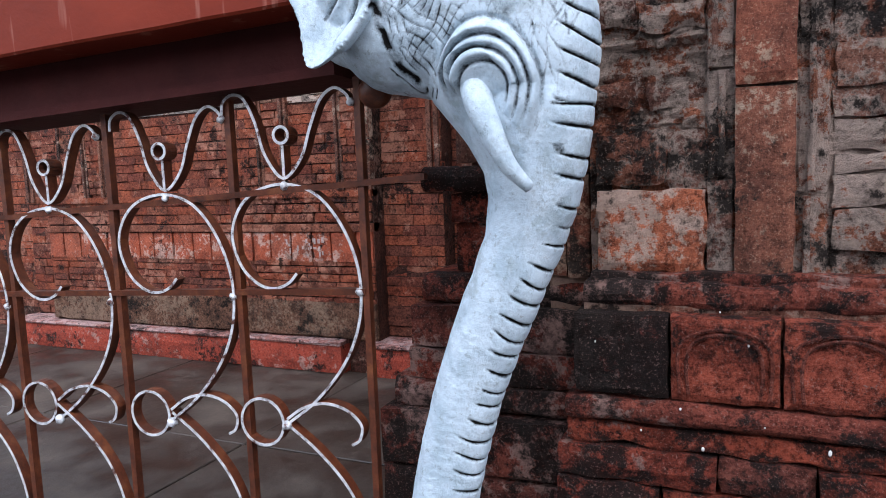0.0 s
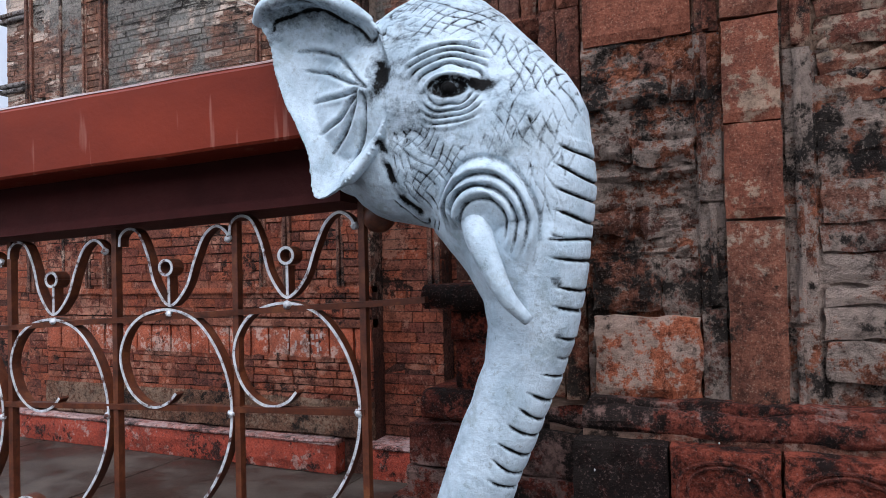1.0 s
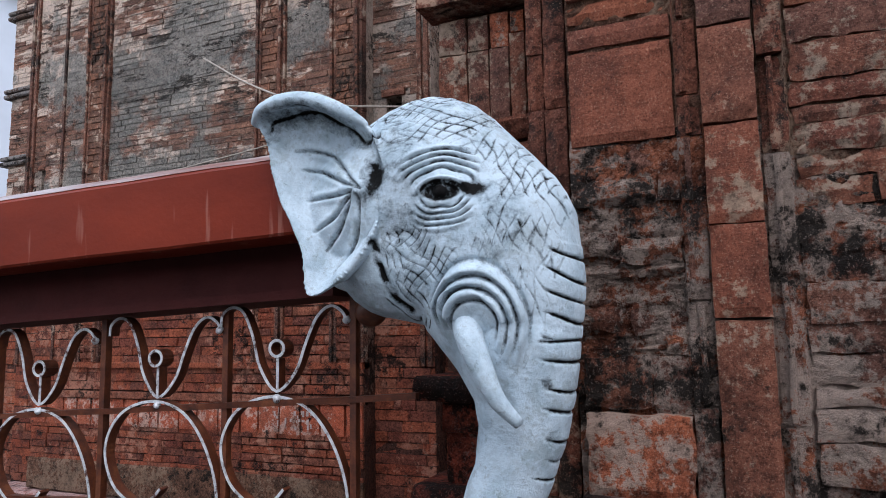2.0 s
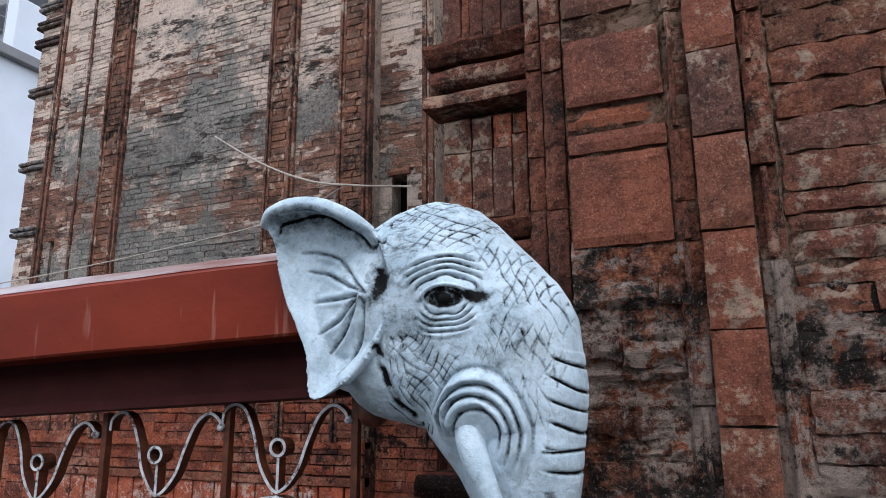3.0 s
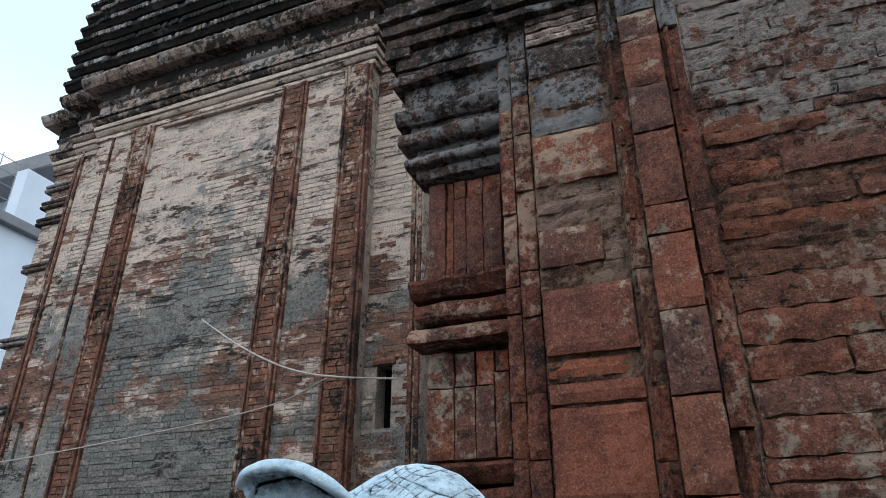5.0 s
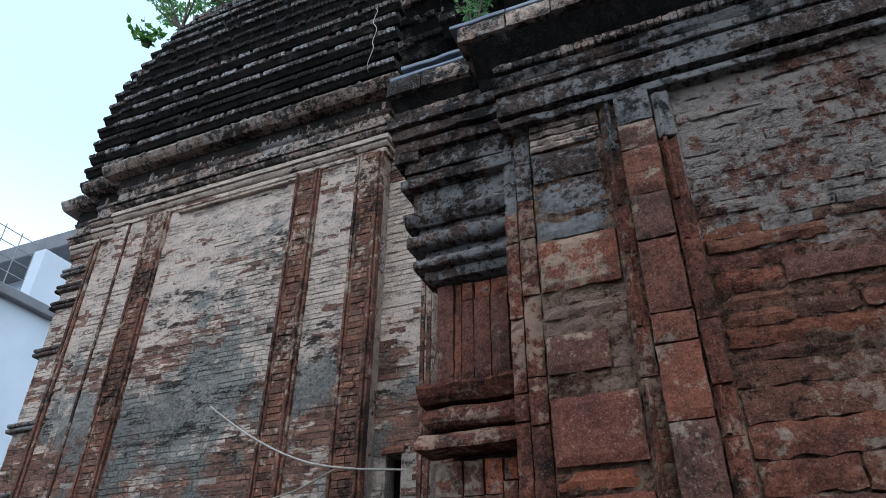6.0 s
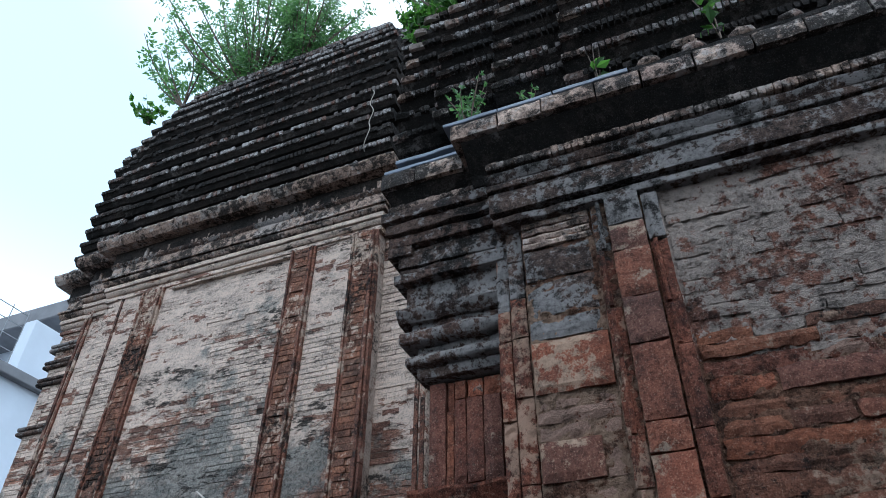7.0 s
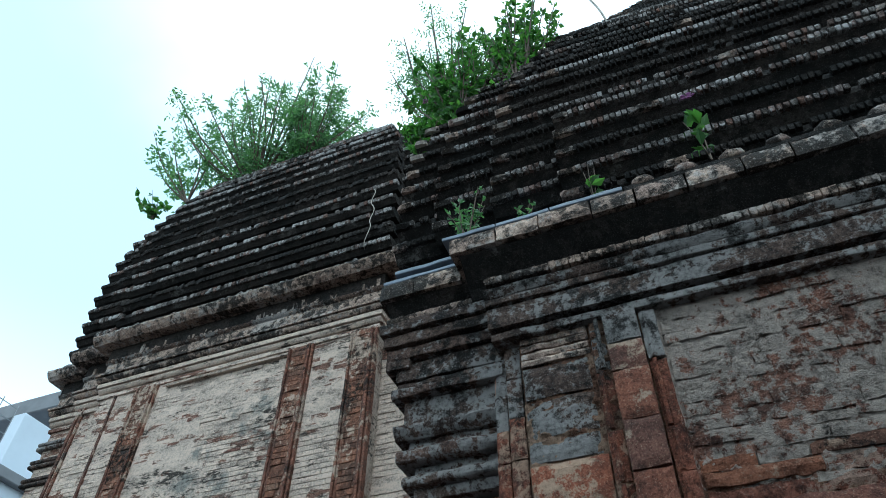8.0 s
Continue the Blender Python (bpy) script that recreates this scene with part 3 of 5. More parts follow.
# pilaster
zs = (1.25, 1.625, 1.795, 1.982, 2.17, 2.35, 2.525, 2.60, 2.797, 2.93, 3.08, 3.17, 3.28)
for k, (z0, z1) in enumerate(zip(zs, zs[1:])):
    stone(0.064, 0.161, z0, z1, 1.394 + rng.uniform(-0.004, 0.004), amp=0.003, gap=0.0014, mat=CORNICE if z0 > 3.12 else TERRADARK if z0 > 2.5 or rng.random() < 0.25 else TERRA if z0 > 1.6 else LOWSLAB)
# wall field of uneven courses
z = 1.30
while z < 3.262:
    thin = z > 2.74
    h = rng.uniform(0.030, 0.044) if thin else rng.choice((0.034, 0.042, 0.05, 0.058, 0.072))
    h = min(h, 3.268 - z)
    if h < 0.02:
        break
    x = 0.214
    while x < 1.45:
        w = rng.uniform(0.11, 0.24) if thin else rng.uniform(0.12, 0.42)
        flat = (not thin) and rng.random() > 0.62
        y = 1.427 + rng.uniform(-0.003, 0.003) if thin else 1.424 + rng.uniform(-0.003, 0.004)
        tilt = 0.0 if flat else rng.uniform(-0.004, 0.004)
        if thin and (z > 2.86 or rng.random() < 0.6):
            mat = GREYROUGH
        elif z < 1.82:
            mat = LOWROUGH
        elif flat:
            mat = TERRADARK if rng.random() < (0.55 if z > 2.3 else 0.9) else FIELD
        else:
            mat = (ROUGH if rng.random() < 0.45 else FIELD) if z > 2.3 else TERRADARK
        stone(x, min(x + w, 1.47), z + tilt, z + h + tilt * 0.5, y - (0.004 if flat else 0), depth=0.06, amp=0.0025 if flat else 0.005 if thin else 0.007, mat=mat, gap=0.001 if thin else 0.0016, name="brick", round_=0.003 if flat or thin else 0.005, ragged=0.006 if thin else 0.009)
        x += w
    z += h
bm = sweep_x([(1.43, 1.25), (1.43, 3.28), (1.5, 3.28), (1.5, 1.25)], 1.47, 2.55, 0.01, 0.05)
part("wall", bm, ROUGH, porch)
# strips at the corner
for x0, x1, y in [(-0.285, -0.247, 1.462), (-0.244, -0.196, 1.448)]:
    zz = [1.28, 1.50, 1.62, 1.80, 2.06, 2.20, 2.42, 2.50, 2.62, 2.71, 2.90, 3.02, 3.14, 3.28]
    zz = [v + (rng.uniform(-0.03, 0.03) if 1.3 < v < 3.2 else 0) for v in zz]
    for z0, z1 in zip(zz, zz[1:]):
        stone(x0, x1, z0, z1, y + rng.uniform(-0.004, 0.006), amp=0.004, gap=0.0008, mat=CORNICE if z0 > 2.95 else TERRAJ)
# recessed bay with upright slabs
for zz, cuts in [((2.575, 2.875), (-0.530, -0.478, -0.455, -0.418, -0.368, -0.315)), ((2.10, 2.365), (-0.530, -0.455, -0.40, -0.35, -0.312)), ((1.52, 1.93), (-0.52, -0.44, -0.36, -0.30))]:
    for k, (x0, x1) in enumerate(zip(cuts, cuts[1:])):
        zt = zz[1] - rng.choice((0.0, 0.06, 0.09))
        stone(x0, x1, zz[0], zt, 1.548 + rng.uniform(0, 0.004), amp=0.003, gap=0.001, mat=TERRADARK)
        if zt < zz[1] - 0.01:
            stone(x0, x1, zt, zz[1], 1.55 + rng.uniform(0, 0.01), amp=0.005, gap=0.002, mat=LOWSLAB if rng.random() < 0.3 else TERRADARK)


def moulding(prof, y, z0, z1, x0, x1, mat=CORNICE, amp=0.004, back=0.12, parent=porch, name="moulding", step=0.025, seed=0.0):
    return part(name, sweep_x(bar_profile(y, y + back, z0, z1, prof), x0, x1, amp, step, seed or z0 * 37, 14.0), mat, parent)


# mouldings across the recessed bay
for prof, z0, z1, out in [("under", 2.512, 2.558, 0.045), ("roll", 2.44, 2.50, 0.03), ("cove", 2.385, 2.43, 0.045), ("under", 2.04, 2.085, 0.05), ("roll", 1.985, 2.03, 0.035), ("cove", 1.935, 1.975, 0.05)]:
    moulding(prof, 1.55 - out, z0, z1, -0.535 - out * 0.7, -0.29, TERRAJ, 0.006, 0.1)
for prof, z0, z1, out in [("flat", 2.885, 2.915, 0.026), ("roll", 2.918, 2.955, 0.056), ("flat", 2.956, 2.986, 0.026), ("roll", 2.987, 3.030, 0.072), ("flat", 3.031, 3.060, 0.042), ("under", 3.061, 3.100, 0.080), ("flat", 3.102, 3.195, 0.056),
                          ("flat", 3.198, 3.224, 0.090), ("roll", 3.225, 3.256, 0.076), ("flat", 3.258, 3.326, 0.080), ("flat", 3.332, 3.372, 0.102), ("flat", 3.382, 3.422, 0.116), ("flat", 3.43, 3.465, 0.13)]:
    moulding(prof, 1.55 - out, z0, z1, -0.530 - out, -0.255, CORNICE, 0.007, 0.1 + out, step=0.016)
part("moulding", slab(-0.645, -0.56, 3.30, 3.385, 1.45, 0.3, 0.006), CORNICE, porch)
# front cornice
for prof, y, z0, z1 in [("flat", 1.398, 3.272, 3.296), ("flat", 1.385, 3.312, 3.386), ("flat", 1.376, 3.394, 3.418), ("under", 1.366, 3.426, 3.454)]:
    moulding(prof, y, z0, z1, -0.255 - (1.42 - y) * 0.4, 2.55, CORNICE, 0.004, 0.1)
part("soffit", sweep_x([(1.60, 3.47), (1.42, 3.47), (1.40, 3.50), (1.31, 3.572), (1.60, 3.572)], -0.33, 2.55, 0.003, 0.05), ROOF, porch)
part("soffit", sweep_x([(1.80, 3.47), (1.53, 3.47), (1.51, 3.50), (1.44, 3.585), (1.80, 3.585)], -0.655, -0.33, 0.003, 0.05), ROOF, porch)


def teeth(x0, x1, y, z0, z1, pitch, depth, parent, name="toothed_course", fill=0.72, miss=0.06, mat=TOOTH, r=rng):
    """A row of small brick ends, in one mesh."""
    b = bmesh.new()
    x = x0
    while x < x1 - pitch * 0.5:
        if r.random() > miss:
            w = pitch * fill * r.uniform(0.92, 1.06)
            a = r.uniform(-0.1, 0.3) * (z1 - z0)
            vs = [b.verts.new((x + u * w, y + v + r.uniform(-0.003, 0.003), q)) for u, v, q in ((0.08, depth * 0.10, z0 + a * 0.2), (0.92, depth * 0.10, z0 + a * 0.1), (1, 0, z0 + (z1 - z0) * 0.35), (1, 0, z1), (0, 0, z1 - a * 0.3), (0, 0, z0 + (z1 - z0) * 0.35))]
            bk = [b.verts.new((p.co.x, y + depth, p.co.z)) for p in vs]
            b.faces.new(vs)
            for k in range(6):
                q = (k + 1) % 6
                b.faces.new((vs[q], vs[k], bk[k], bk[q]))
        x += pitch
    if not b.verts:
        add_box(b, x0, x0 + 0.01, y, y + depth, z0, z1)
    b.normal_update()
    return tagged(part(name, b, mat, parent), kind="stuff")


teeth(-0.265, 2.5, 1.352, 3.462, 3.486, 0.021, 0.05, porch, fill=0.96, miss=0.02, mat=FASCIA)
teeth(-0.64, -0.27, 1.428, 3.47, 3.494, 0.021, 0.05, porch, fill=0.96, miss=0.02, mat=FASCIA)
# fascia of pale bricks
x = -0.362
while x < 2.5:
    w = rng.uniform(0.13, 0.17)
    part("fascia_brick", slab(x + 0.002, x + w - 0.002, 3.578, 3.640, 1.288 + rng.uniform(-0.003, 0.003), 0.2, 0.003, 0.02, 0.005, x), FASCIA, porch)
    x += w
for x0, x1 in [(-0.672, -0.545), (-0.543, -0.37)]:
    part("fascia_brick", slab(x0, x1, 3.582, 3.652, 1.418, 0.2, 0.003, 0.02, 0.005, x0), FASCIA, porch)
moulding("flat", 1.302, 3.648, 3.668, 0.22, 2.5, ROOF, 0.004, 0.3, name="coping")
for x0, x1 in ((-0.385, -0.20), (-0.196, -0.02), (-0.015, 0.215)):
    moulding("flat", 1.294, 3.648, 3.664, x0, x1, SLATE, 0.003, 0.3, name="coping")
moulding("flat", 1.425, 3.655, 3.672, -0.665, -0.39, SLATE, 0.004, 0.3, name="coping")
moulding("flat", 1.42, 3.69, 3.706, -0.62, -0.40, SLATE, 0.004, 0.3, name="coping")
x = 0.28
while x < 2.4:
    bm = bmesh.new()
    bmesh.ops.create_icosphere(bm, subdivisions=2, radius=1.0)
    for v in bm.verts:
        v.co = Vector((v.co.x * 0.038, v.co.y * 0.026, v.co.z * 0.022)) * (1 + 0.2 * noise.noise(v.co * 2 + Vector((x * 9, 0, 0))))
        v.co += Vector((x, 1.318, 3.680))
    part("scallop", bm, FASCIA, porch, smooth=True)
    x += rng.uniform(0.125, 0.15)
# porch roof of stepped courses
HIP = ((3.6, 0.0), (4.1, 0.012), (4.54, 0.05), (4.75, 0.105), (5.3, 0.3), (5.85, 0.6), (6.57, 0.93), (7.5, 1.5))


def hip(z):
    for (za, da), (zb, db) in zip(HIP, HIP[1:]):
        if z <= zb:
            return da + (db - da) * max(0, (z - za)) / (zb - za)
    return HIP[-1][1]


roof_p = part("roof", box(-0.30, 2.55, 2.3, 3.9, 3.55, 4.6), ROOF, porch, "blackened stepped brick roof with toothed courses")
PITCH = 0.117
for k in range(30):
    z0 = 3.70 + PITCH * k
    d = hip(z0)
    for xl, y0, last in ((-0.66, 1.45, 0.3), (-0.475, 1.40, 0.3), (-0.235, 1.362, 2.55), (0.02, 1.335, 2.55)):
        x0, y = xl + d, y0 + d
        if k == 0 and xl < -0.2:
            continue
        if xl > 0 and k > 4:
            continue
        x1 = max(last, x0 + 0.5) if last < 1 else last
        dip = 0.007 * min(k, 14)
        row = [part("course", sweep_x([(y + 0.9, z0), (y + 0.045, z0), (y + 0.012, z0 + 0.035), (y + 0.012, z0 + 0.062), (y + 0.13, z0 + 0.066), (y + 0.13, z0 + PITCH), (y + 0.9, z0 + PITCH)], x0, x1, 0.005, 0.04, k * 3.3 + xl), ROOF, roof_p)]
        row.append(teeth(x0 + 0.06, x1, y - 0.010, z0 + 0.038, z0 + 0.061, 0.0215, 0.05, roof_p, miss=0.03, r=rng, fill=0.80, mat=TOOTH if rng.random() < 0.55 else ROOF))
        xx = x0 - 0.004
        for q in range(3):
            row.append(part("brick", slab(xx, xx + rng.uniform(0.06, 0.085), z0 + 0.034, z0 + 0.068, y - 0.016, 0.05, 0.004, 0.015, 0.012, xx + k), FASCIA if rng.random() < 0.8 else ROOF, roof_p))
            xx = rng.uniform(x0 + 0.1, x1 - 0.1)
            if x1 < 1:
                break
        for ob in row:
            for v in ob.data.vertices:
                v.co.z -= dip * max(0.0, v.co.x - x0)
# porch plinth
plinth_p = part("plinth", box(-0.19, 2.55, 1.36, 1.6, GROUND, 1.25), DARKMORTAR, porch, "blackened terracotta plinth with carved blocks")
moulding("roll", 1.352, 1.243, 1.292, -0.19, 2.55, PLINTH, 0.009, 0.12, plinth_p, step=0.02)
moulding("flat", 1.375, 1.28, 1.305, -0.18, 2.55, PLINTH, 0.008, 0.12, plinth_p, step=0.02)
xs = (-0.203, -0.035, 0.140, 0.322, 0.50, 0.68, 0.86, 1.04, 1.22, 1.4)
for k, (x0, x1) in enumerate(zip(xs, xs[1:])):
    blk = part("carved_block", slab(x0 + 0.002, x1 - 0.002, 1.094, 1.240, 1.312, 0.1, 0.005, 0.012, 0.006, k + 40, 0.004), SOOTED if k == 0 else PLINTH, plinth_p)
    if k:
        for s in (0.0, 0.014):
            a0, a1, zt, zb = x0 + 0.018 + s, x1 - 0.018 - s, 1.222 - s * 0.6, 1.108
            cx, w = (a0 + a1) / 2, (a1 - a0) / 2
            pts = [(a0, 1.311, zb), (a0 - 0.004, 1.31, zt - 0.06)] + [(cx + w * math.cos(q), 1.309, zt - 0.035 + 0.035 * math.sin(q)) for q in (3.0, 2.5, 2.0, 1.57, 1.1, 0.6, 0.14)] + [(a1 + 0.004, 1.31, zt - 0.06), (a1, 1.311, zb)]
            part("carved_arch", tube(spline(pts, 4), 0.0032, 5), PLINTH, blk)
moulding("roll", 1.298, 1.046, 1.088, -0.215, 2.55, PLINTH, 0.008, 0.12, plinth_p, step=0.02)
moulding("flat", 1.318, 1.002, 1.040, -0.215, 2.55, PLINTH, 0.010, 0.12, plinth_p, step=0.02)
z = GROUND
while z < 0.98:
    h = rng.uniform(0.05, 0.09)
    x = -0.235
    while x < 1.4:
        w = rng.uniform(0.14, 0.34)
        part("brick", slab(x + 0.002, x + w - 0.002, z + 0.002, min(z + h, 1.0) - 0.002, 1.30 + rng.uniform(-0.012, 0.012), 0.12, 0.010, 0.02, 0.008, x + z, 0.006), PLINTH, plinth_p)
        x += w
    z += h
for x, z, y in [(0.115, 1.068, 1.294), (0.02, 1.012, 1.313), (-0.015, 1.085, 1.296), (0.045, 1.245, 1.345), (0.21, 1.03, 1.313), (0.09, 1.20, 1.309), (-0.16, 1.19, 1.309), (0.31, 1.06, 1.294), (-0.08, 1.04, 1.297), (0.40, 1.14, 1.309)]:
    bm = bmesh.new()
    s = rng.uniform(0.0015, 0.0034)
    bmesh.ops.create_icosphere(bm, subdivisions=1, radius=1.0, matrix=Matrix.Translation((x, y, z)) @ Matrix.Diagonal((s, 0.0015, s * rng.uniform(1.0, 2.2), 1)))
    part("splash", bm, SPLASH, plinth_p, "white lime splash", smooth=True)
# plinth of the recessed bay
for z0, z1, x0, y, prof in [(1.46, 1.515, -0.565, 1.46, "roll"), (1.39, 1.455, -0.52, 1.52, "flat"), (1.28, 1.385, -0.515, 1.53, "flat"), (1.215, 1.275, -0.58, 1.47, "roll"), (1.12, 1.21, -0.60, 1.455, "flat"), (1.05, 1.115, -0.605, 1.45, "flat"),
                            (0.985, 1.045, -0.64, 1.43, "roll"), (0.86, 0.98, -0.665, 1.41, "flat"), (0.74, 0.85, -0.665, 1.41, "flat"), (0.5, 0.73, -0.67, 1.405, "flat"), (GROUND, 0.49, -0.68, 1.40, "flat")]:
    moulding(prof, y, z0, z1, x0, -0.19, PLINTH, 0.009, 0.4, plinth_p, step=0.02)

# ---- temple tower: lime-washed brick with a curved stepped roof ----
tower = thing("temple_tower", "tall lime-washed red brick temple tower with curved black roof", "temple")
CX = -3.62
BAYS = ((1.52, 3.92), (1.95, 4.06), (2.44, 4.22))
SLOTS = ((-2.0, -1.885, 2.76, 3.19), (-5.38, -5.24, 2.68, 3.06))
twall = None
for half, y in BAYS:
    w = part("wall", box(CX - half, CX + half, y - 0.0035 if y != 4.06 else 4.2, 8.0, 2.012, 6.45), MORTAR, tower, "lime-washed brick wall" if twall is None else "")
    part("wall", box(CX - half, CX + half, y - 0.001, 8.0, GROUND, 2.012), JOINT, tower, "bare red brick wall foot")
    twall = twall or w
# the middle bay is open at its two ventilation slots
y0, y1 = 4.0565, 4.1995
for a, c, (s0, s1, t0, t1) in ((CX + 1.5, CX + 1.95, SLOTS[0]), (CX - 1.95, CX - 1.5, SLOTS[1])):
    for bx in ((a, s0, 2.012, 6.45), (s1, c, 2.012, 6.45), (s0, s1, 2.012, t0), (s0, s1, t1, 6.45)):
        part("wall", box(bx[0], bx[1], y0, y1, bx[2], bx[3]), MORTAR, tower)


def courses(x0, x1, z0, z1, y, parent, mat, single, rr, h=0.052, wmin=0.13, wmax=0.24):
    """Brick courses; single: each brick an object, else one mesh."""
    b = None if single else bmesh.new()
    z = z0
    while z < z1 - 0.02:
        x = x0 - rr.uniform(0, 0.1)
        while x < x1:
            w = rr.uniform(wmin, wmax)
            a, c = max(x, x0), min(x + w, x1)
            x += w
            if c - a < 0.025:
                continue
            if any(a < s1 + 0.01 and c > s0 - 0.01 and z < t1 and z + h > t0 and y > 4.0 for s0, s1, t0, t1 in SLOTS):
                continue
            worn = noise.noise(Vector((a * 2.3, y, z * 4.0))) + 0.5 * noise.noise(Vector((a * 9, y, z * 14)))
            yy = y + rr.uniform(-0.003, 0.003) + (rr.uniform(0.002, 0.009) if worn > 0.30 and rr.random() < 0.6 else 0)
            full = mat is BRICKJ and z > 2.0 and noise.noise(Vector((a * 1.3 + 5, y * 3, z * 1.6))) + 0.35 * noise.noise(Vector((a * 6, y, z * 9))) > (0.02 if z > 4.3 else -0.08 if 2.4 < z < 2.95 or 3.5 < z < 4.1 else 0.42)
            if full:  # plaster still fills the joints
                add_box(b, a, c, y - 0.002, y + 0.05, z, z + h, 0.0006, rr)
            elif single:
                part("brick", slab(a + 0.004, c - 0.004, z + 0.004, z + h - 0.004, yy - 0.008, 0.05, 0.003, 0.05, 0.005, a * 7 + z, 0.004), mat, parent)
            else:
                add_box(b, a + 0.0025, c - 0.0025, yy, yy + 0.05, z + 0.0032, z + h - 0.0032, 0.0018 if z > 2.0 else 0.0042, rr)
        z += h
    if not single:
        b.normal_update()
        tagged(part("brickwork", b, mat, parent), kind="stuff")


rr = random.Random(11)
LEFT, RIGHT = CX - 1.52, CX + 1.52
courses(LEFT, RIGHT, 2.008, 5.80, 3.91, twall, BRICKJ, False, rr, 0.045, 0.10, 0.21)
courses(LEFT, RIGHT, 1.80, 2.005, 3.908, twall, REDBRICKJ, False, rr, 0.067, 0.13, 0.26)
for sgn in (-1, 1):
    for (h0, h1, y) in ((1.52, 1.95, 4.05), (1.95, 2.44, 4.21)):
        a, c = sorted((CX + sgn * h0, CX + sgn * h1))
        courses(a, c, 2.014, 5.95, y, twall, BRICKJ, False, rr, 0.045, 0.10, 0.21)
        courses(a, c, 0.45, 2.0, y, twall, REDBRICKJ, False, rr, 0.067, 0.13, 0.26)
# bare bricks low on the wall
courses(LEFT, -3.05, 1.22, 1.80, 3.905, twall, REDBRICKJ, False, rr, 0.064, 0.13, 0.26)
courses(-3.05, RIGHT, 1.22, 1.80, 3.905, twall, REDBRICK, True, rr, 0.064, 0.13, 0.26)
courses(LEFT, -3.05, 0.46, 0.95, 3.905, twall, REDBRICKJ, False, rr)
courses(-3.05, RIGHT, 0.46, 0.95, 3.905, twall, REDBRICK, True, rr)
part("wall", box(-9.0, CX - 2.44, 4.35, 5.0, GROUND, 2.3), JOINT, tower)
courses(-9.0, CX - 2.44, GROUND, 2.28, 4.345, twall, REDBRICKJ, False, rr)
# row of terracotta tiles
x = LEFT
while x < RIGHT - 0.05:
    w = rr.choice((0.15, 0.17, 0.19))
    part("tile", slab(x + 0.007, min(x + w, RIGHT) - 0.007, 0.96, 1.155, 3.895 + rr.uniform(-0.004, 0.004), 0.06, 0.003, 0.04, 0.005, x), TILE, twall)
    x += w
for k in range(22):
    x, z = -2.80 + 0.32 * rr.random(), 0.995 + 0.11 * rr.random()
    part("chalk_bar", box(x, x + rr.uniform(0.006, 0.022), 3.8865, 3.8885, z, z + rr.uniform(0.010, 0.040), 0.0006), CHALK, twall, "pale chalk marks")
for z0, z1, y in ((1.16, 1.21, 3.885), (1.385, 1.425, 3.885)):
    part("moulding", sweep_x(bar_profile(y, 3.98, z0, z1, "flat"), LEFT, RIGHT, 0.005, 0.06, z0), REDBRICK, tower)
part("plaster_band", sweep_x([(3.90, 0.45), (3.885, 0.46), (3.888, 0.66), (3.898, 0.69), (3.93, 0.69), (3.93, 0.45)], LEFT, RIGHT, 0.010, 0.04, 5.0), FIELDBED, tower, "crumbling dull red plaster band")
# red kerb at the foot
for x0, x1 in ((-5.6, -2.33), (-2.13, -1.72)):
    part("kerb", slab(x0, x1, GROUND + 0.012, 0.418, 3.80, 0.3, 0.006, 0.05, 0.01, x0), KERB, tower, "red-washed kerb at the wall foot")
    part("kerb_top", slab(x0, x1, 0.419, 0.445, 3.793, 0.3, 0.006, 0.05, 0.008, x0 + 3), KERBTOP, tower, "worn pale kerb top")
# pilasters with paired fillets
for c0 in (-2.955, -2.335, -4.655):
    courses(c0 + 0.03, c0 + 0.19, 2.022, 5.76, 3.885, twall, PILBRICK, False, rr, wmin=0.10, wmax=0.2)
    courses(c0 + 0.03, c0 + 0.19, 1.45, 2.02, 3.885, twall, REDBRICKJ, False, rr, wmin=0.07, wmax=0.16)
    for fx, fy in ((0.0, 3.866), (0.024, 3.880), (0.176, 3.880), (0.200, 3.862), (0.226, 3.880)):
        z = 1.43
        while z < 5.75:
            h = rr.uniform(0.25, 0.6)
            part("fillet", slab(c0 + fx, c0 + fx + 0.021, z, min(z + h, 5.76) - 0.004, fy + rr.uniform(-0.003, 0.003), 0.06, 0.003, 0.06, 0.003, z + fx), FILLET, tower)
            z += h
part("fillet", sweep_x([(3.894, 1.45), (3.894, 5.76), (3.93, 5.76), (3.93, 1.45)], -4.945, -4.922, 0.003, 0.03, 2.0), FILLET, tower)
for x0 in (-1.76, -1.71, -5.5, -5.56):
    part("fillet", sweep_x([(4.03, 1.4), (4.03, 5.9), (4.1, 5.9), (4.1, 1.4)], x0, x0 + 0.03, 0.003, 0.03, x0), FILLET, tower)
# slots, each with a black sheet at the back painted as deep shade
for s0, s1, t0, t1 in SLOTS:
    yb = 4.05
    part("slot", box(s0 - 0.01, s1 + 0.01, 4.19, 4.1985, t0 - 0.01, t1 + 0.01), DARK, tower, "back of a narrow ventilation slot, painted black for its deep shade")
    part("lintel", slab(s0 - 0.03, s1 + 0.03, t1, t1 + 0.05, yb - 0.02, 0.06, 0.004), FILLET, tower)
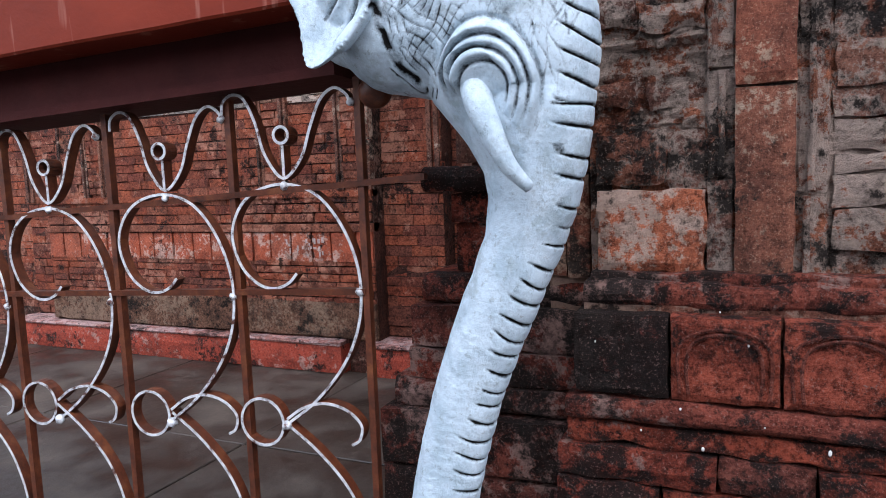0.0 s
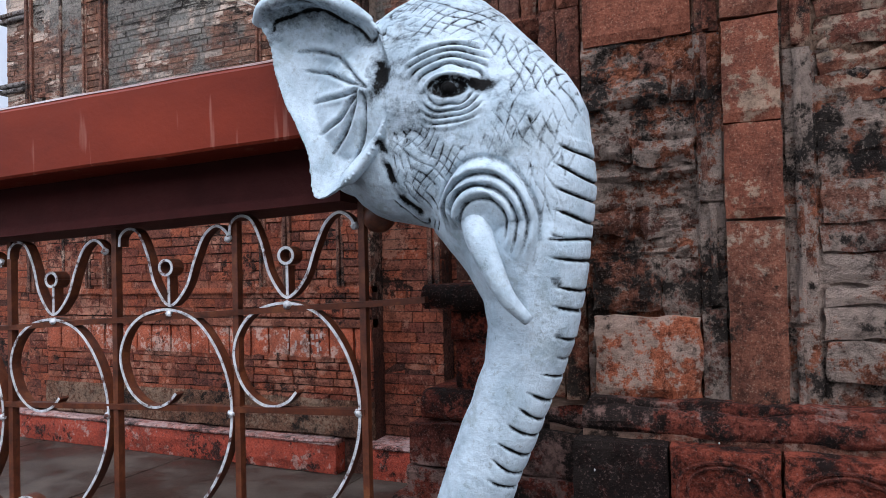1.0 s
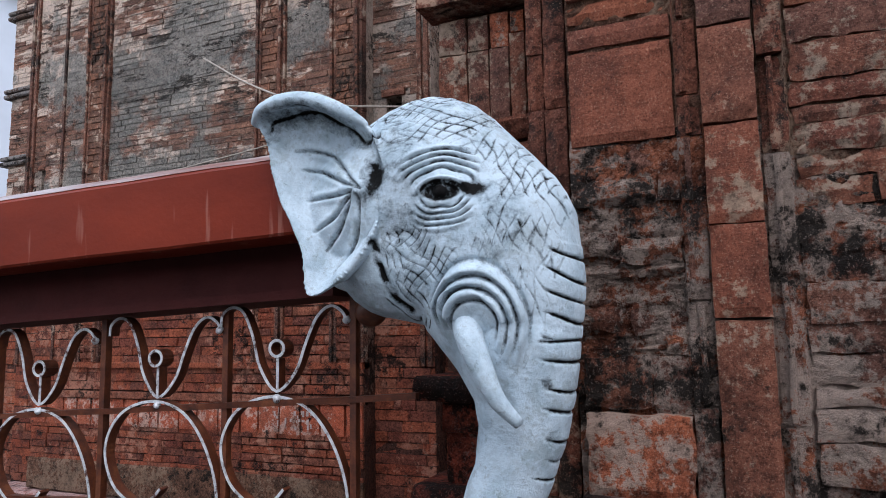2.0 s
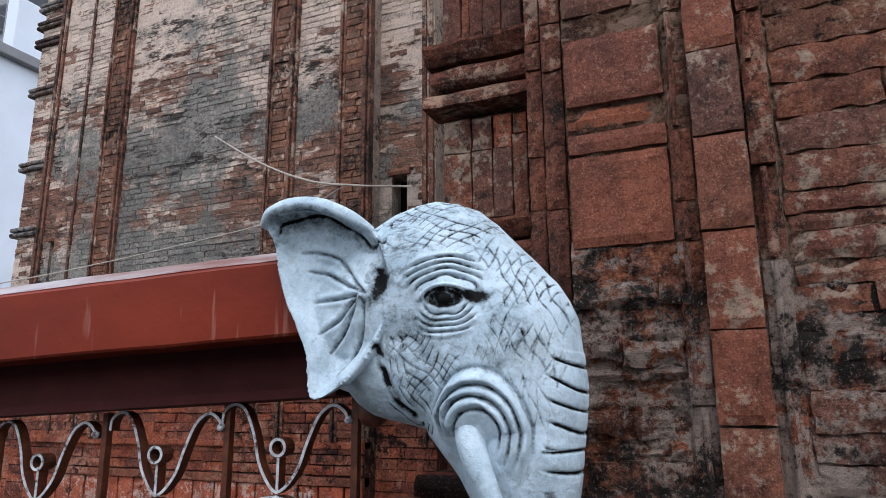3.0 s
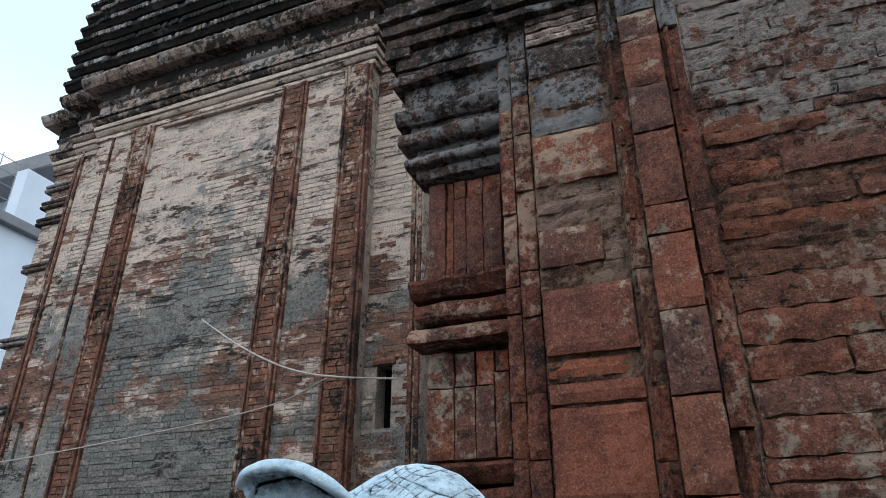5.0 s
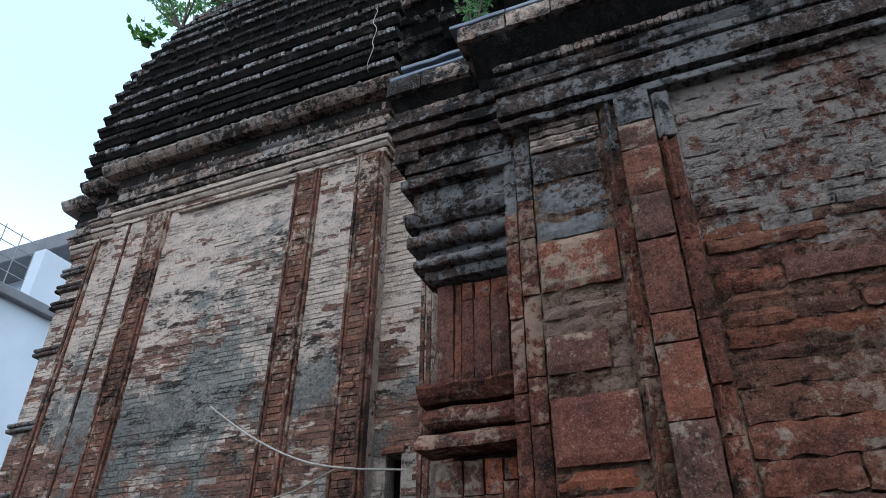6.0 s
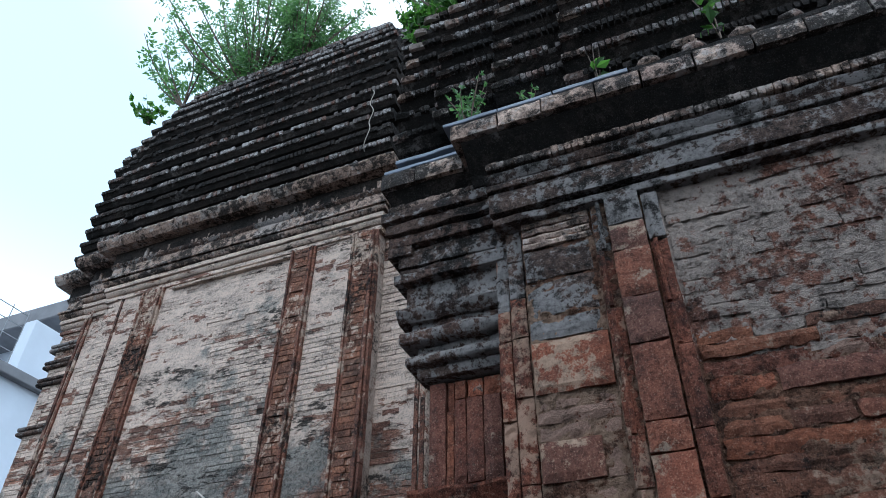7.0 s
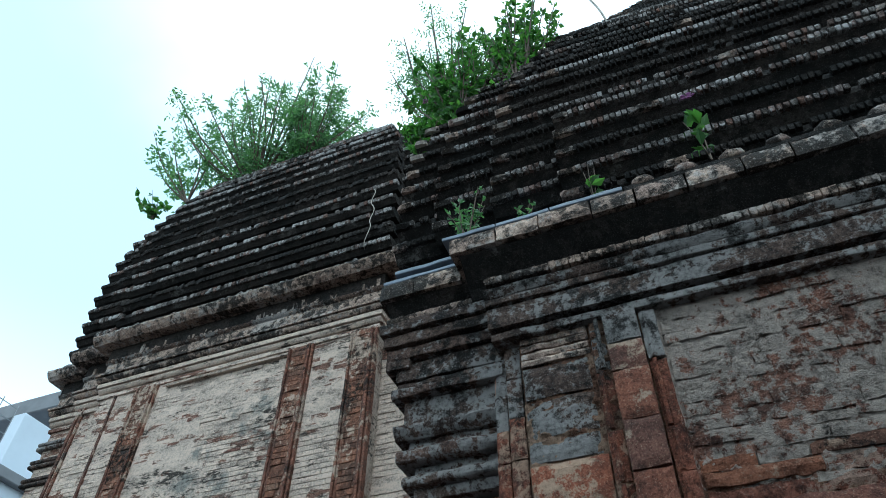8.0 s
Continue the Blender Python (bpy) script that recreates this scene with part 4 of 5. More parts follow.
# panel heads and cornice, bay by bay
for bi, (half, y) in enumerate(BAYS):
    for prof, out, z0, z1, mat in [("flat", 0.03, 5.76, 5.80, BRICK), ("under", 0.045, 5.83, 5.87, BRICK), ("flat", 0.06, 5.885, 5.93, BRICK), ("under", 0.085, 5.95, 5.99, FASCIA), ("flat", 0.10, 6.005, 6.03, FASCIA), ("flat", 0.05, 6.03, 6.17, FASCIA), ("under", 0.075, 6.17, 6.21, CORNICE), ("flat", 0.065, 6.21, 6.37, ROOF)]:
        part("moulding", sweep_x(bar_profile(y - out, y + 0.3, z0, z1, prof), CX - half - out, CX + half + out, 0.004, 0.08, z0 + bi), mat, tower)
    part("eave", sweep_x(bar_profile(y - 0.23, y + 0.6, 6.36, 6.46, "under"), CX - half - 0.21, CX + half + 0.21, 0.012, 0.08, bi), FASCIA, tower, "sooty grey projecting eave")
drips, frieze = bmesh.new(), bmesh.new()
for half, y in BAYS:
    x = CX - half
    while x < CX + half:
        if noise.noise(Vector((x * 3.1, y, 0))) > -0.1:
            zl, w = rr.uniform(0.02, 0.12) * rr.random(), rr.uniform(0.008, 0.035)
            add_box(drips, x, x + w, y - 0.072, y - 0.03, 6.19, 6.215 + zl, 0.005, rr)
        x += rr.uniform(0.02, 0.07)
    x = CX - half - 0.12
    while x < CX + half + 0.12:
        w = rr.uniform(0.07, 0.14)
        lump = bmesh.ops.create_icosphere(frieze, subdivisions=2, radius=1.0)["verts"]
        hh = rr.uniform(0.05, 0.085)
        for v in lump:
            k = 1 + 0.35 * noise.noise(v.co * 2.3 + Vector((x * 9, y, 0)))
            v.co = Vector((x + w / 2 + v.co.x * w * 0.5 * k, y - 0.13 + v.co.y * 0.05 * k, 6.50 + v.co.z * hh * k))
        x += w * 0.93
tagged(part("lime_drip", drips, FASCIA, tower, "pale lime drips under the eave"), kind="stuff")
tagged(part("carved_frieze", frieze, CORNICE, tower, "worn carved lumps along the eave"), kind="stuff")
for s in (0.0, 0.014):
    part("moulding", sweep_x([(3.875, 5.70 + s), (3.872, 5.71 + s), (3.93, 5.71 + s), (3.93, 5.70 + s)], -4.30, -2.94, 0.002, 0.06), BRICK, tower)
# stepped corner mouldings on the left edge
for zc in (5.55, 5.35, 5.15, 4.62, 3.85, 3.2, 2.5):
    for d in (0.0, 0.05):
        part("moulding", sweep_x(bar_profile(4.17, 4.4, zc + d, zc + d + 0.04, "roll"), CX - 2.50, CX - 1.96, 0.004, 0.08), CORNICE, tower)
# curved roof
PROFILE = ((6.4, -0.02), (7.5, -0.04), (8.2, 0.0), (8.6, 0.07), (9.0, 0.22), (9.5, 0.5), (10.0, 1.0), (10.4, 1.6))


def inset(z):
    for (za, da), (zb, db) in zip(PROFILE, PROFILE[1:]):
        if z <= zb:
            return da + (db - da) * max(0, (z - za)) / (zb - za)
    return PROFILE[-1][1]


roof_t = part("roof", box(CX - 1.3, CX + 1.3, 4.9, 7.6, 6.4, 9.4), ROOF, tower, "curved black roof of many toothed brick courses")
k = 0
z = 6.46
while z < 10.3:
    d = inset(z)
    for half, y in BAYS:
        x0, x1, yf = CX - half - 0.10 + d, CX + half + 0.10 - d, y - 0.13 + d
        part("course", sweep_x([(8.0 - d, z), (yf + 0.06, z), (yf + 0.02, z + 0.05), (yf + 0.02, z + 0.098), (yf + 0.15, z + 0.104), (yf + 0.16, z + 0.205), (8.0 - d, z + 0.205)], x0, x1, 0.008, 0.10, k * 1.7 + half), ROOF, roof_t)
        teeth(x0, x1, yf, z + 0.045, z + 0.096, 0.047, 0.06, roof_t, fill=0.85, miss=0.10, r=rr, mat=ROOF if rr.random() < 0.35 else TOOTH)
    z += 0.205
    k += 1

# ---- fence with a coped red beam ----
FO = pose(-0.587, 1.25, 0, 0, 0, 6)
fence = thing("fence", "red-painted beam fence with rusty scrolled iron grille", "fence")
fence.matrix_world = FO
bm = sweep_x([(-0.134, 1.796), (-0.138, 1.801), (-0.138, 1.936), (-0.13, 1.944), (0.17, 1.944), (0.17, 1.796)], -3.2, -0.03, 0.0015, 0.1)
part("beam", bm, PAINT, fence, "glossy red-painted beam")
bm = sweep_x([(-0.132, 1.9442), (-0.02, 1.99), (0.08, 1.99), (0.17, 1.9442)], -3.2, -0.03, 0.002, 0.06)
part("coping", bm, COPING, fence, "wet greyish sloping coping")
# the overhang's shade is put into this beam's paint colour
part("lower_beam", sweep_x([(-0.04, 1.704), (-0.04, 1.7958), (0.10, 1.7958), (0.10, 1.704)], -3.2, -0.03, 0.0015, 0.1), SHADED_MAROON, fence, "maroon lower beam, colour darkened for the shade under the red beam")
part("lower_beam", sweep_x([(-0.055, 1.685), (-0.055, 1.7035), (0.12, 1.7035), (0.12, 1.685)], -3.2, -0.02, 0.001, 0.1), SHADED_MAROON, fence)
STEPS = [0.0, 0.287] + [0.598 + 0.306 * k for k in range(9)]
for k in range(11):
    x = -STEPS[k]
    part("upright", sweep_x([(-0.009, GROUND), (-0.009, 1.685), (0.009, 1.685), (0.009, GROUND)], x - 0.0065, x + 0.0065, 0.0008, 0.022, k), IRON, fence)
for z0 in (1.277, 1.486, 0.42):
    part("cross_bar", sweep_x([(-0.012, z0 - 0.006), (-0.013, z0 + 0.006), (0.006, z0 + 0.006), (0.006, z0 - 0.006)], -3.12, 0.13 if z0 > 1.4 else 0.0, 0.0015, 0.05, z0), IRON, fence)


def ribbon(pts, depth=0.022, thick=0.006, y=0.0):
    """A flat bar bent in the upright plane, and its bright front edge: two meshes."""
    out = []
    for y0, y1, t in ((y - depth / 2, y + depth / 2, thick), (y - depth / 2 - 0.0018, y - depth / 2 - 0.0002, thick * 0.95)):
        b = bmesh.new()
        rings = []
        for i, p in enumerate(pts):
            d = (pts[min(i + 1, len(pts) - 1)] - pts[max(i - 1, 0)]).normalized()
            nrm = Vector((-d.z, 0, d.x)) * t / 2
            rings.append([b.verts.new(Vector((p.x, yy, p.z)) + s * nrm) for yy, s in ((y0, 1), (y0, -1), (y1, -1), (y1, 1))])
        for a, c in zip(rings, rings[1:]):
            for q in range(4):
                b.faces.new((a[q], a[(q + 1) % 4], c[(q + 1) % 4], c[q]))
        b.faces.new(rings[0][::-1])
        b.faces.new(rings[-1])
        bmesh.ops.recalc_face_normals(b, faces=b.faces[:])
        out.append(b)
    return out


def xz(*pairs):
    return [Vector((a + 0.594, 0, b)) for a, b in pairs]


SCROLLS = {
    "crest": spline(xz((-0.888, 1.628), (-0.884, 1.652), (-0.862, 1.666), (-0.835, 1.655), (-0.812, 1.606), (-0.795, 1.545), (-0.757, 1.498), (-0.715, 1.535), (-0.692, 1.593), (-0.668, 1.643), (-0.638, 1.664), (-0.612, 1.650), (-0.606, 1.630)), 5),
    "scroll": spline(xz((-0.742, 1.312), (-0.762, 1.292), (-0.795, 1.281), (-0.832, 1.290), (-0.868, 1.325), (-0.886, 1.385), (-0.868, 1.44), (-0.825, 1.477), (-0.757, 1.490), (-0.69, 1.468), (-0.64, 1.41), (-0.610, 1.335), (-0.604, 1.265), (-0.617, 1.195), (-0.652, 1.125), (-0.715, 1.052), (-0.785, 0.998)), 5),
    "tendril": spline(xz((-0.785, 0.998), (-0.745, 1.025), (-0.695, 1.037), (-0.648, 1.026), (-0.618, 0.998), (-0.622, 0.968), (-0.640, 0.955)), 5),
    "low_scroll": spline(xz((-0.785, 0.992), (-0.715, 0.938), (-0.652, 0.868), (-0.617, 0.79), (-0.604, 0.71), (-0.620, 0.62), (-0.665, 0.55), (-0.757, 0.51), (-0.84, 0.53), (-0.884, 0.60), (-0.86, 0.67), (-0.80, 0.70), (-0.745, 0.68)), 5),
    "small_ring": [Vector((-0.842 + 0.594 + 0.05 * math.cos(a * 0.2618), 0, 0.99 + 0.05 * math.sin(a * 0.2618))) for a in range(25)],
    "eye_ring": [Vector((-0.757 + 0.594 + 0.016 * math.cos(a * 0.3491), 0, 1.582 + 0.016 * math.sin(a * 0.3491))) for a in range(19)],
    "pin": xz((-0.757, 1.498), (-0.757, 1.53), (-0.757, 1.566)),
}
meshes = {}
for key, pts in SCROLLS.items():
    a, c = ribbon(pts, 0.034 if key == "eye_ring" else 0.024)
    meshes[key] = (mesh_of(key, a, IRON), mesh_of("bright_edge", c, EDGE))
for k in range(10):
    for key, (a, c) in meshes.items():
        ob = new(key, a)
        ob.parent = fence
        ob.location = (-STEPS[k] - (0.008 if k > 1 else 0), random.uniform(-0.003, 0.003), random.uniform(-0.003, 0.003))
        e = new("bright_edge", c)
        e.parent = ob
for k in range(10):
    for x, z, r in ((-0.163, 1.494, 0.0085), (-0.191, 1.006, 0.011), (-0.013, 1.278, 0.008), (-0.012, 1.64, 0.008)):
        bm = bmesh.new()
        bmesh.ops.create_icosphere(bm, subdivisions=2, radius=r)
        for v in bm.verts:
            v.co *= 1 + 0.5 * noise.noise(v.co * 160 + Vector((k * 3.1, z * 9, 0)))
        bead = part("weld", bm, EDGE, fence, smooth=True)
        sag = 0.055 if z > 1.3 else 0.022 if z > 1.1 else 0.0
        bead.location = (x - STEPS[k] - (0.008 if k > 1 else 0), -0.012, z + sag * (0.0 if sag == 0.055 else x))
bm = bmesh.new()
bmesh.ops.create_icosphere(bm, subdivisions=3, radius=0.032)
ball = part("knob", bm, IRON, fence, smooth=True)
ball.location = (0.035, 0.0, 1.655)

# the fence falls gently away from the sculpture
for ob in fence.children:
    slope = 0.045 if ob.name.split(".")[0] in ("beam", "coping", "lower_beam") else 0.055
    if ob.name.startswith("cross_bar"):
        level = ob.data.vertices[0].co.z
        slope = 0.055 if level > 1.4 else 0.022 if level > 1.0 else 0.0
    if ob.location.x < -0.001 or ob.name.split(".")[0] in SCROLLS:
        low = ob.name.split(".")[0] in ("small_ring", "tendril", "low_scroll")
        ob.location.z += 0.008 if low else slope * ob.location.x
    elif not ob.name.startswith("knob"):
        for v in ob.data.vertices:
            if v.co.z > GROUND + 0.01:
                v.co.z += slope * v.co.x

# ---- elephant sculpture ----
EY = 1.20


def ball_chain(bm, pts, ysc=0.9):
    """Overlapping rounded lumps from point to point: (x, y, z, r)."""
    for (a, b) in zip(pts, pts[1:]):
        n = 7
        for i in range(n + 1):
            t = i / n
            x, y, z, r = [a[k] + (b[k] - a[k]) * t for k in range(4)]
            m = Matrix.Translation((x, y, z)) @ Matrix.Diagonal((r, r * ysc, r, 1))
            bmesh.ops.create_icosphere(bm, subdivisions=3, radius=1.0, matrix=m)


TRUNK = [(-0.244, 1.598, 0.112), (-0.231, 1.523, 0.088), (-0.234, 1.456, 0.075), (-0.254, 1.378, 0.066), (-0.287, 1.300, 0.064), (-0.320, 1.225, 0.063), (-0.360, 1.120, 0.062), (-0.392, 1.01, 0.062), (-0.417, 0.90, 0.062), (-0.44, 0.75, 0.062), (-0.45, 0.55, 0.06), (-0.44, 0.36, 0.058), (-0.42, GROUND + 0.05, 0.056)]
bm = bmesh.new()
ball_chain(bm, [(-0.52, EY, 1.83, 0.15), (-0.45, EY, 1.85, 0.16), (-0.39, EY, 1.873, 0.165), (-0.325, EY, 1.82, 0.152), (-0.290, EY, 1.765, 0.163), (-0.27, EY, 1.69, 0.150), (-0.244, EY, 1.598, 0.112)], 0.80)
ball_chain(bm, [(-0.46, EY, 1.76, 0.125), (-0.38, EY, 1.745, 0.125), (-0.31, EY, 1.70, 0.10)], 0.9)
ball_chain(bm, [(x, EY, z, r) for x, z, r in TRUNK], 0.95)
ball_chain(bm, [(-0.285, 1.125, 1.665, 0.058), (-0.275, 1.12, 1.645, 0.05)], 0.8)
ball_chain(bm, [(-0.335, 1.095, 1.84, 0.05), (-0.33, 1.095, 1.835, 0.045)], 0.55)
# ear: a cupped leaf with a rolled upper rim
ear = [(-0.688, 2.000), (-0.662, 2.022), (-0.615, 2.032), (-0.568, 2.029), (-0.522, 2.013), (-0.480, 1.985), (-0.445, 1.945), (-0.428, 1.88), (-0.432, 1.815), (-0.456, 1.758), (-0.507, 1.706), (-0.574, 1.677), (-0.589, 1.753), (-0.609, 1.80), (-0.636, 1.85), (-0.655, 1.906), (-0.667, 1.962)]
outline = spline([(x, 0, z) for x, z in ear + ear[:1]], 6)[:-1]
hub = Vector((-0.475, 0, 1.845))
front, backv = [], []
NR = 10


def ear_y(x, z, u):
    rim = max(0.0, (z - 1.955)) * 3.0
    return 1.105 - 0.035 * u - 0.05 * max(0, u - 0.8) * rim * 6 + 0.02 * math.sin(u * 3.1)


for dy in (0.0, 0.022):
    rings = []
    for j in range(1, NR + 1):
        u = j / NR
        rings.append([bm.verts.new((hub.x + (p.x - hub.x) * u, ear_y(p.x, p.z, u) + dy * (1.0 if u < 1 else 0.55), hub.z + (p.z - hub.z) * u)) for p in outline])
    c = bm.verts.new((hub.x, ear_y(hub.x, hub.z, 0) + dy, hub.z))
    (front if dy == 0 else backv).extend([c, rings])
    n = len(outline)
    for i in range(n):
        q = (i + 1) % n
        bm.faces.new((c, rings[0][i], rings[0][q]) if dy == 0 else (c, rings[0][q], rings[0][i]))
        for a, b in zip(rings, rings[1:]):
            bm.faces.new((a[i], b[i], b[q], a[q]) if dy == 0 else (a[q], b[q], b[i], a[i]))
n = len(outline)
for i in range(n):
    q = (i + 1) % n
    bm.faces.new((front[1][-1][i], backv[1][-1][i], backv[1][-1][q], front[1][-1][q]))
rim = [Vector((p.x, ear_y(p.x, p.z, 1.0) + 0.004, p.z)) for p in outline[-1:] + outline[:34]]
for k, p in enumerate(rim):
    roll = math.sin(math.pi * min(1.0, k / 34)) ** 0.8
    bmesh.ops.create_icosphere(bm, subdivisions=2, radius=0.006 + 0.008 * roll, matrix=Matrix.Translation(p + Vector((0, -0.015 * roll, -0.010 * roll))))
bm.normal_update()
raw = bpy.data.meshes.new("raw")
bm.to_mesh(raw)
bm.free()
tmp = bpy.data.objects.new("raw", raw)
scene.collection.objects.link(tmp)
rm = tmp.modifiers.new("remesh", "REMESH")
rm.mode, rm.voxel_size, rm.adaptivity = "VOXEL", 0.0022, 0.0
sm = tmp.modifiers.new("smooth", "SMOOTH")
sm.factor, sm.iterations = 0.5, 14
body = bpy.data.meshes.new_from_object(tmp.evaluated_get(bpy.context.evaluated_depsgraph_get()))
bpy.data.objects.remove(tmp)
bpy.data.meshes.remove(raw)

# carve the incised lines
N = len(body.vertices)
co = np.empty(N * 3, np.float32)
no = np.empty(N * 3, np.float32)
body.vertices.foreach_get("co", co)
body.vertex_normals.foreach_get("vector", no)
co, no = co.reshape(-1, 3), no.reshape(-1, 3)
X, Y, Z = co[:, 0], co[:, 1], co[:, 2]
depth, stain_shade, swell = np.zeros(N, np.float32), np.zeros(N, np.float32), np.zeros(N, np.float32)
wob = 0.004 * np.sin(X * 61 + Z * 37) + 0.003 * np.sin(Z * 93 - X * 41)
near = (Y < EY - 0.01)


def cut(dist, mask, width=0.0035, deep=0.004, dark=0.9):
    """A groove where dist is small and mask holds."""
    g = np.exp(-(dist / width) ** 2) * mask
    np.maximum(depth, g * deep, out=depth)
    np.maximum(stain_shade, np.exp(-(dist / (width * 0.95)) ** 2) * np.clip(mask * 1.5, 0, 1) * dark, out=stain_shade)


def fade(v, a, b):
    return np.clip((v - a) / (b - a), 0, 1)


# rings of the trunk
ax = np.array([(x, z) for x, z, r in [(-0.16, 2.0, 0.2), (-0.19, 1.86, 0.16), (-0.215, 1.74, 0.14)] + TRUNK])
best = np.full(N, 9.0)
S, U = np.zeros(N), np.zeros(N)
run = 0.0
for (a, b) in zip(ax, ax[1:]):
    v = b - a
    L = float(np.hypot(*v))
    t = np.clip(((X - a[0]) * v[0] + (Z - a[1]) * v[1]) / L ** 2, 0, 1)
    dx, dz = X - a[0] - t * v[0], Z - a[1] - t * v[1]
    dd = np.hypot(dx, dz)
    side = (dx * -v[1] + dz * v[0]) / L
    take = dd < best
    best = np.where(take, dd, best)
    S, U = np.where(take, run + t * L, S), np.where(take, side, U)
    run += L
ring = S - 0.36 * U + 0.6 * U * U + 0.4 * wob
pitch = 0.0335
ph = np.abs((ring / pitch + 0.5) % 1.0 - 0.5) * pitch
idx = np.floor(ring / pitch + 0.5)
reach = np.where(S < 0.62, 0.076, 0.044) + 0.016 * np.sin(idx * 12.9898) ** 2
onear = (np.hypot(X + 0.555, Z - 1.86) < 0.19) & (Y < 1.118) & (X < -0.44)
tr = fade(U, reach - 0.03, reach - 0.005) * (S > 0.24) * (~onear) * (Z < 1.86)
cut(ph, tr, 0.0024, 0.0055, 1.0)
swell += 0.0012 * np.sin(np.clip(ph / pitch * 2, 0, 1) * np.pi / 2) * tr
# ear veins
VEINS = (((-0.619, 1.944), (-0.581, 1.940), (-0.536, 1.921), (-0.494, 1.878), (-0.469, 1.855)), ((-0.604, 1.907), (-0.563, 1.899), (-0.520, 1.877), (-0.470, 1.855)), ((-0.591, 1.849), (-0.537, 1.849), (-0.481, 1.852)),
         ((-0.574, 1.790), (-0.529, 1.810), (-0.503, 1.834), (-0.488, 1.848)), ((-0.552, 1.756), (-0.517, 1.790), (-0.495, 1.829), (-0.484, 1.848)), ((-0.535, 1.714), (-0.496, 1.755), (-0.477, 1.798), (-0.473, 1.845)))


def line_distance(points):
    """Distance from a line through points, and how far along it, from 0 to 1."""
    d, along = np.full(N, 9.0), np.zeros(N)
    for k, ((px, pz), (qx, qz)) in enumerate(zip(points, points[1:])):
        q = np.clip(((X - px) * (qx - px) + (Z - pz) * (qz - pz)) / ((qx - px) ** 2 + (qz - pz) ** 2), 0, 1)
        e = np.hypot(X - px - q * (qx - px), Z - pz - q * (qz - pz))
        along = np.where(e < d, (k + q) / (len(points) - 1), along)
        d = np.minimum(d, e)
    return d, along


for vein in VEINS:
    d, along = line_distance([(p.x, p.z) for p in spline([(x, 0, z) for x, z in vein], 4)])
    w = fade(along, 0.0, 0.25)
    cut(d, onear * (0.35 + 0.65 * w), 0.0030, 0.0065, 0.50)
    swell += 0.0030 * np.exp(-((d - 0.008) / 0.006) ** 2) * onear * w
# the lower lobe folds forward
d, along = line_distance(((-0.452, 1.848), (-0.450, 1.80), (-0.472, 1.752), (-0.512, 1.712)))
swell += 0.007 * np.exp(-(d / 0.014) ** 2) * onear * fade(-Y, -1.112, -1.09)
# shade of the fold under the rolled rim, painted as a dark band
under = np.full(N, 9.0)
for p in rim:
    under = np.minimum(under, np.hypot(X - p.x, Z - p.z))
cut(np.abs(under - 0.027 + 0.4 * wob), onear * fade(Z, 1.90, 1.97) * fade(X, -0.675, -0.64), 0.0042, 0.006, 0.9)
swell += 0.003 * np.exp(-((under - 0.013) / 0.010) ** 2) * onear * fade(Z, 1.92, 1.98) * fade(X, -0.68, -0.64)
stain_shade = np.maximum(stain_shade, 0.34 * onear * fade(-np.abs(under - 0.030), -0.022, -0.006) * fade(Z, 1.90, 1.95))
# hollow behind the ear, its shade painted black, and a dark streak
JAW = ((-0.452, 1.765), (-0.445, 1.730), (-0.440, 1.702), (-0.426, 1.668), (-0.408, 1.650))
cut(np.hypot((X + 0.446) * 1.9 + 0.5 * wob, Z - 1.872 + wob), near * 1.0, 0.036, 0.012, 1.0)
jaw = np.full(N, 9.0)
for (ax0, az0), (ax1, az1) in zip(JAW, JAW[1:]):
    q = np.clip(((X - ax0) * (ax1 - ax0) + (Z - az0) * (az1 - az0)) / ((ax1 - ax0) ** 2 + (az1 - az0) ** 2), 0, 1)
    jaw = np.minimum(jaw, np.hypot(X - ax0 - q * (ax1 - ax0), Z - az0 - q * (az1 - az0)))
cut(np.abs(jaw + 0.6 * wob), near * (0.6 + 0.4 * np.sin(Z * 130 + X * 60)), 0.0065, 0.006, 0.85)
for off in (0.016, 0.030, 0.044):
    cut(np.abs(jaw - off + 0.5 * wob), near * (~onear) * (X > -0.45) * (X < -0.34) * (Z < 1.78) * fade(np.sin(Z * 150 + X * 90 + off * 400), -0.4, 0.5), 0.0018, 0.0018, 0.7)
# eyelid folds
ex, ez = X + 0.322, Z - 1.84
er = np.hypot(ex * 0.82, ez * 1.18)
ea = np.arctan2(ez, ex)
face = near * (X > -0.43) * (~onear)
for r0, a0, a1 in [(0.043, 0.1, 3.0), (0.056, 0.35, 2.95), (0.068, 0.55, 2.8), (0.080, 0.8, 2.6), (0.036, -2.9, -0.25), (0.047, -2.75, -0.3), (0.058, -2.6, -0.45), (0.070, -2.3, -0.75)]:
    m = face * fade(ea, a0, a0 + 0.3) * fade(-ea, -a1, -a1 + 0.3)
    cut(np.abs(er - r0 - 0.002 * np.sin(ea * 5)), m, 0.0024, 0.0045, 0.62)
    swell += 0.0035 * np.exp(-((er - r0 - 0.006) / 0.005) ** 2) * m
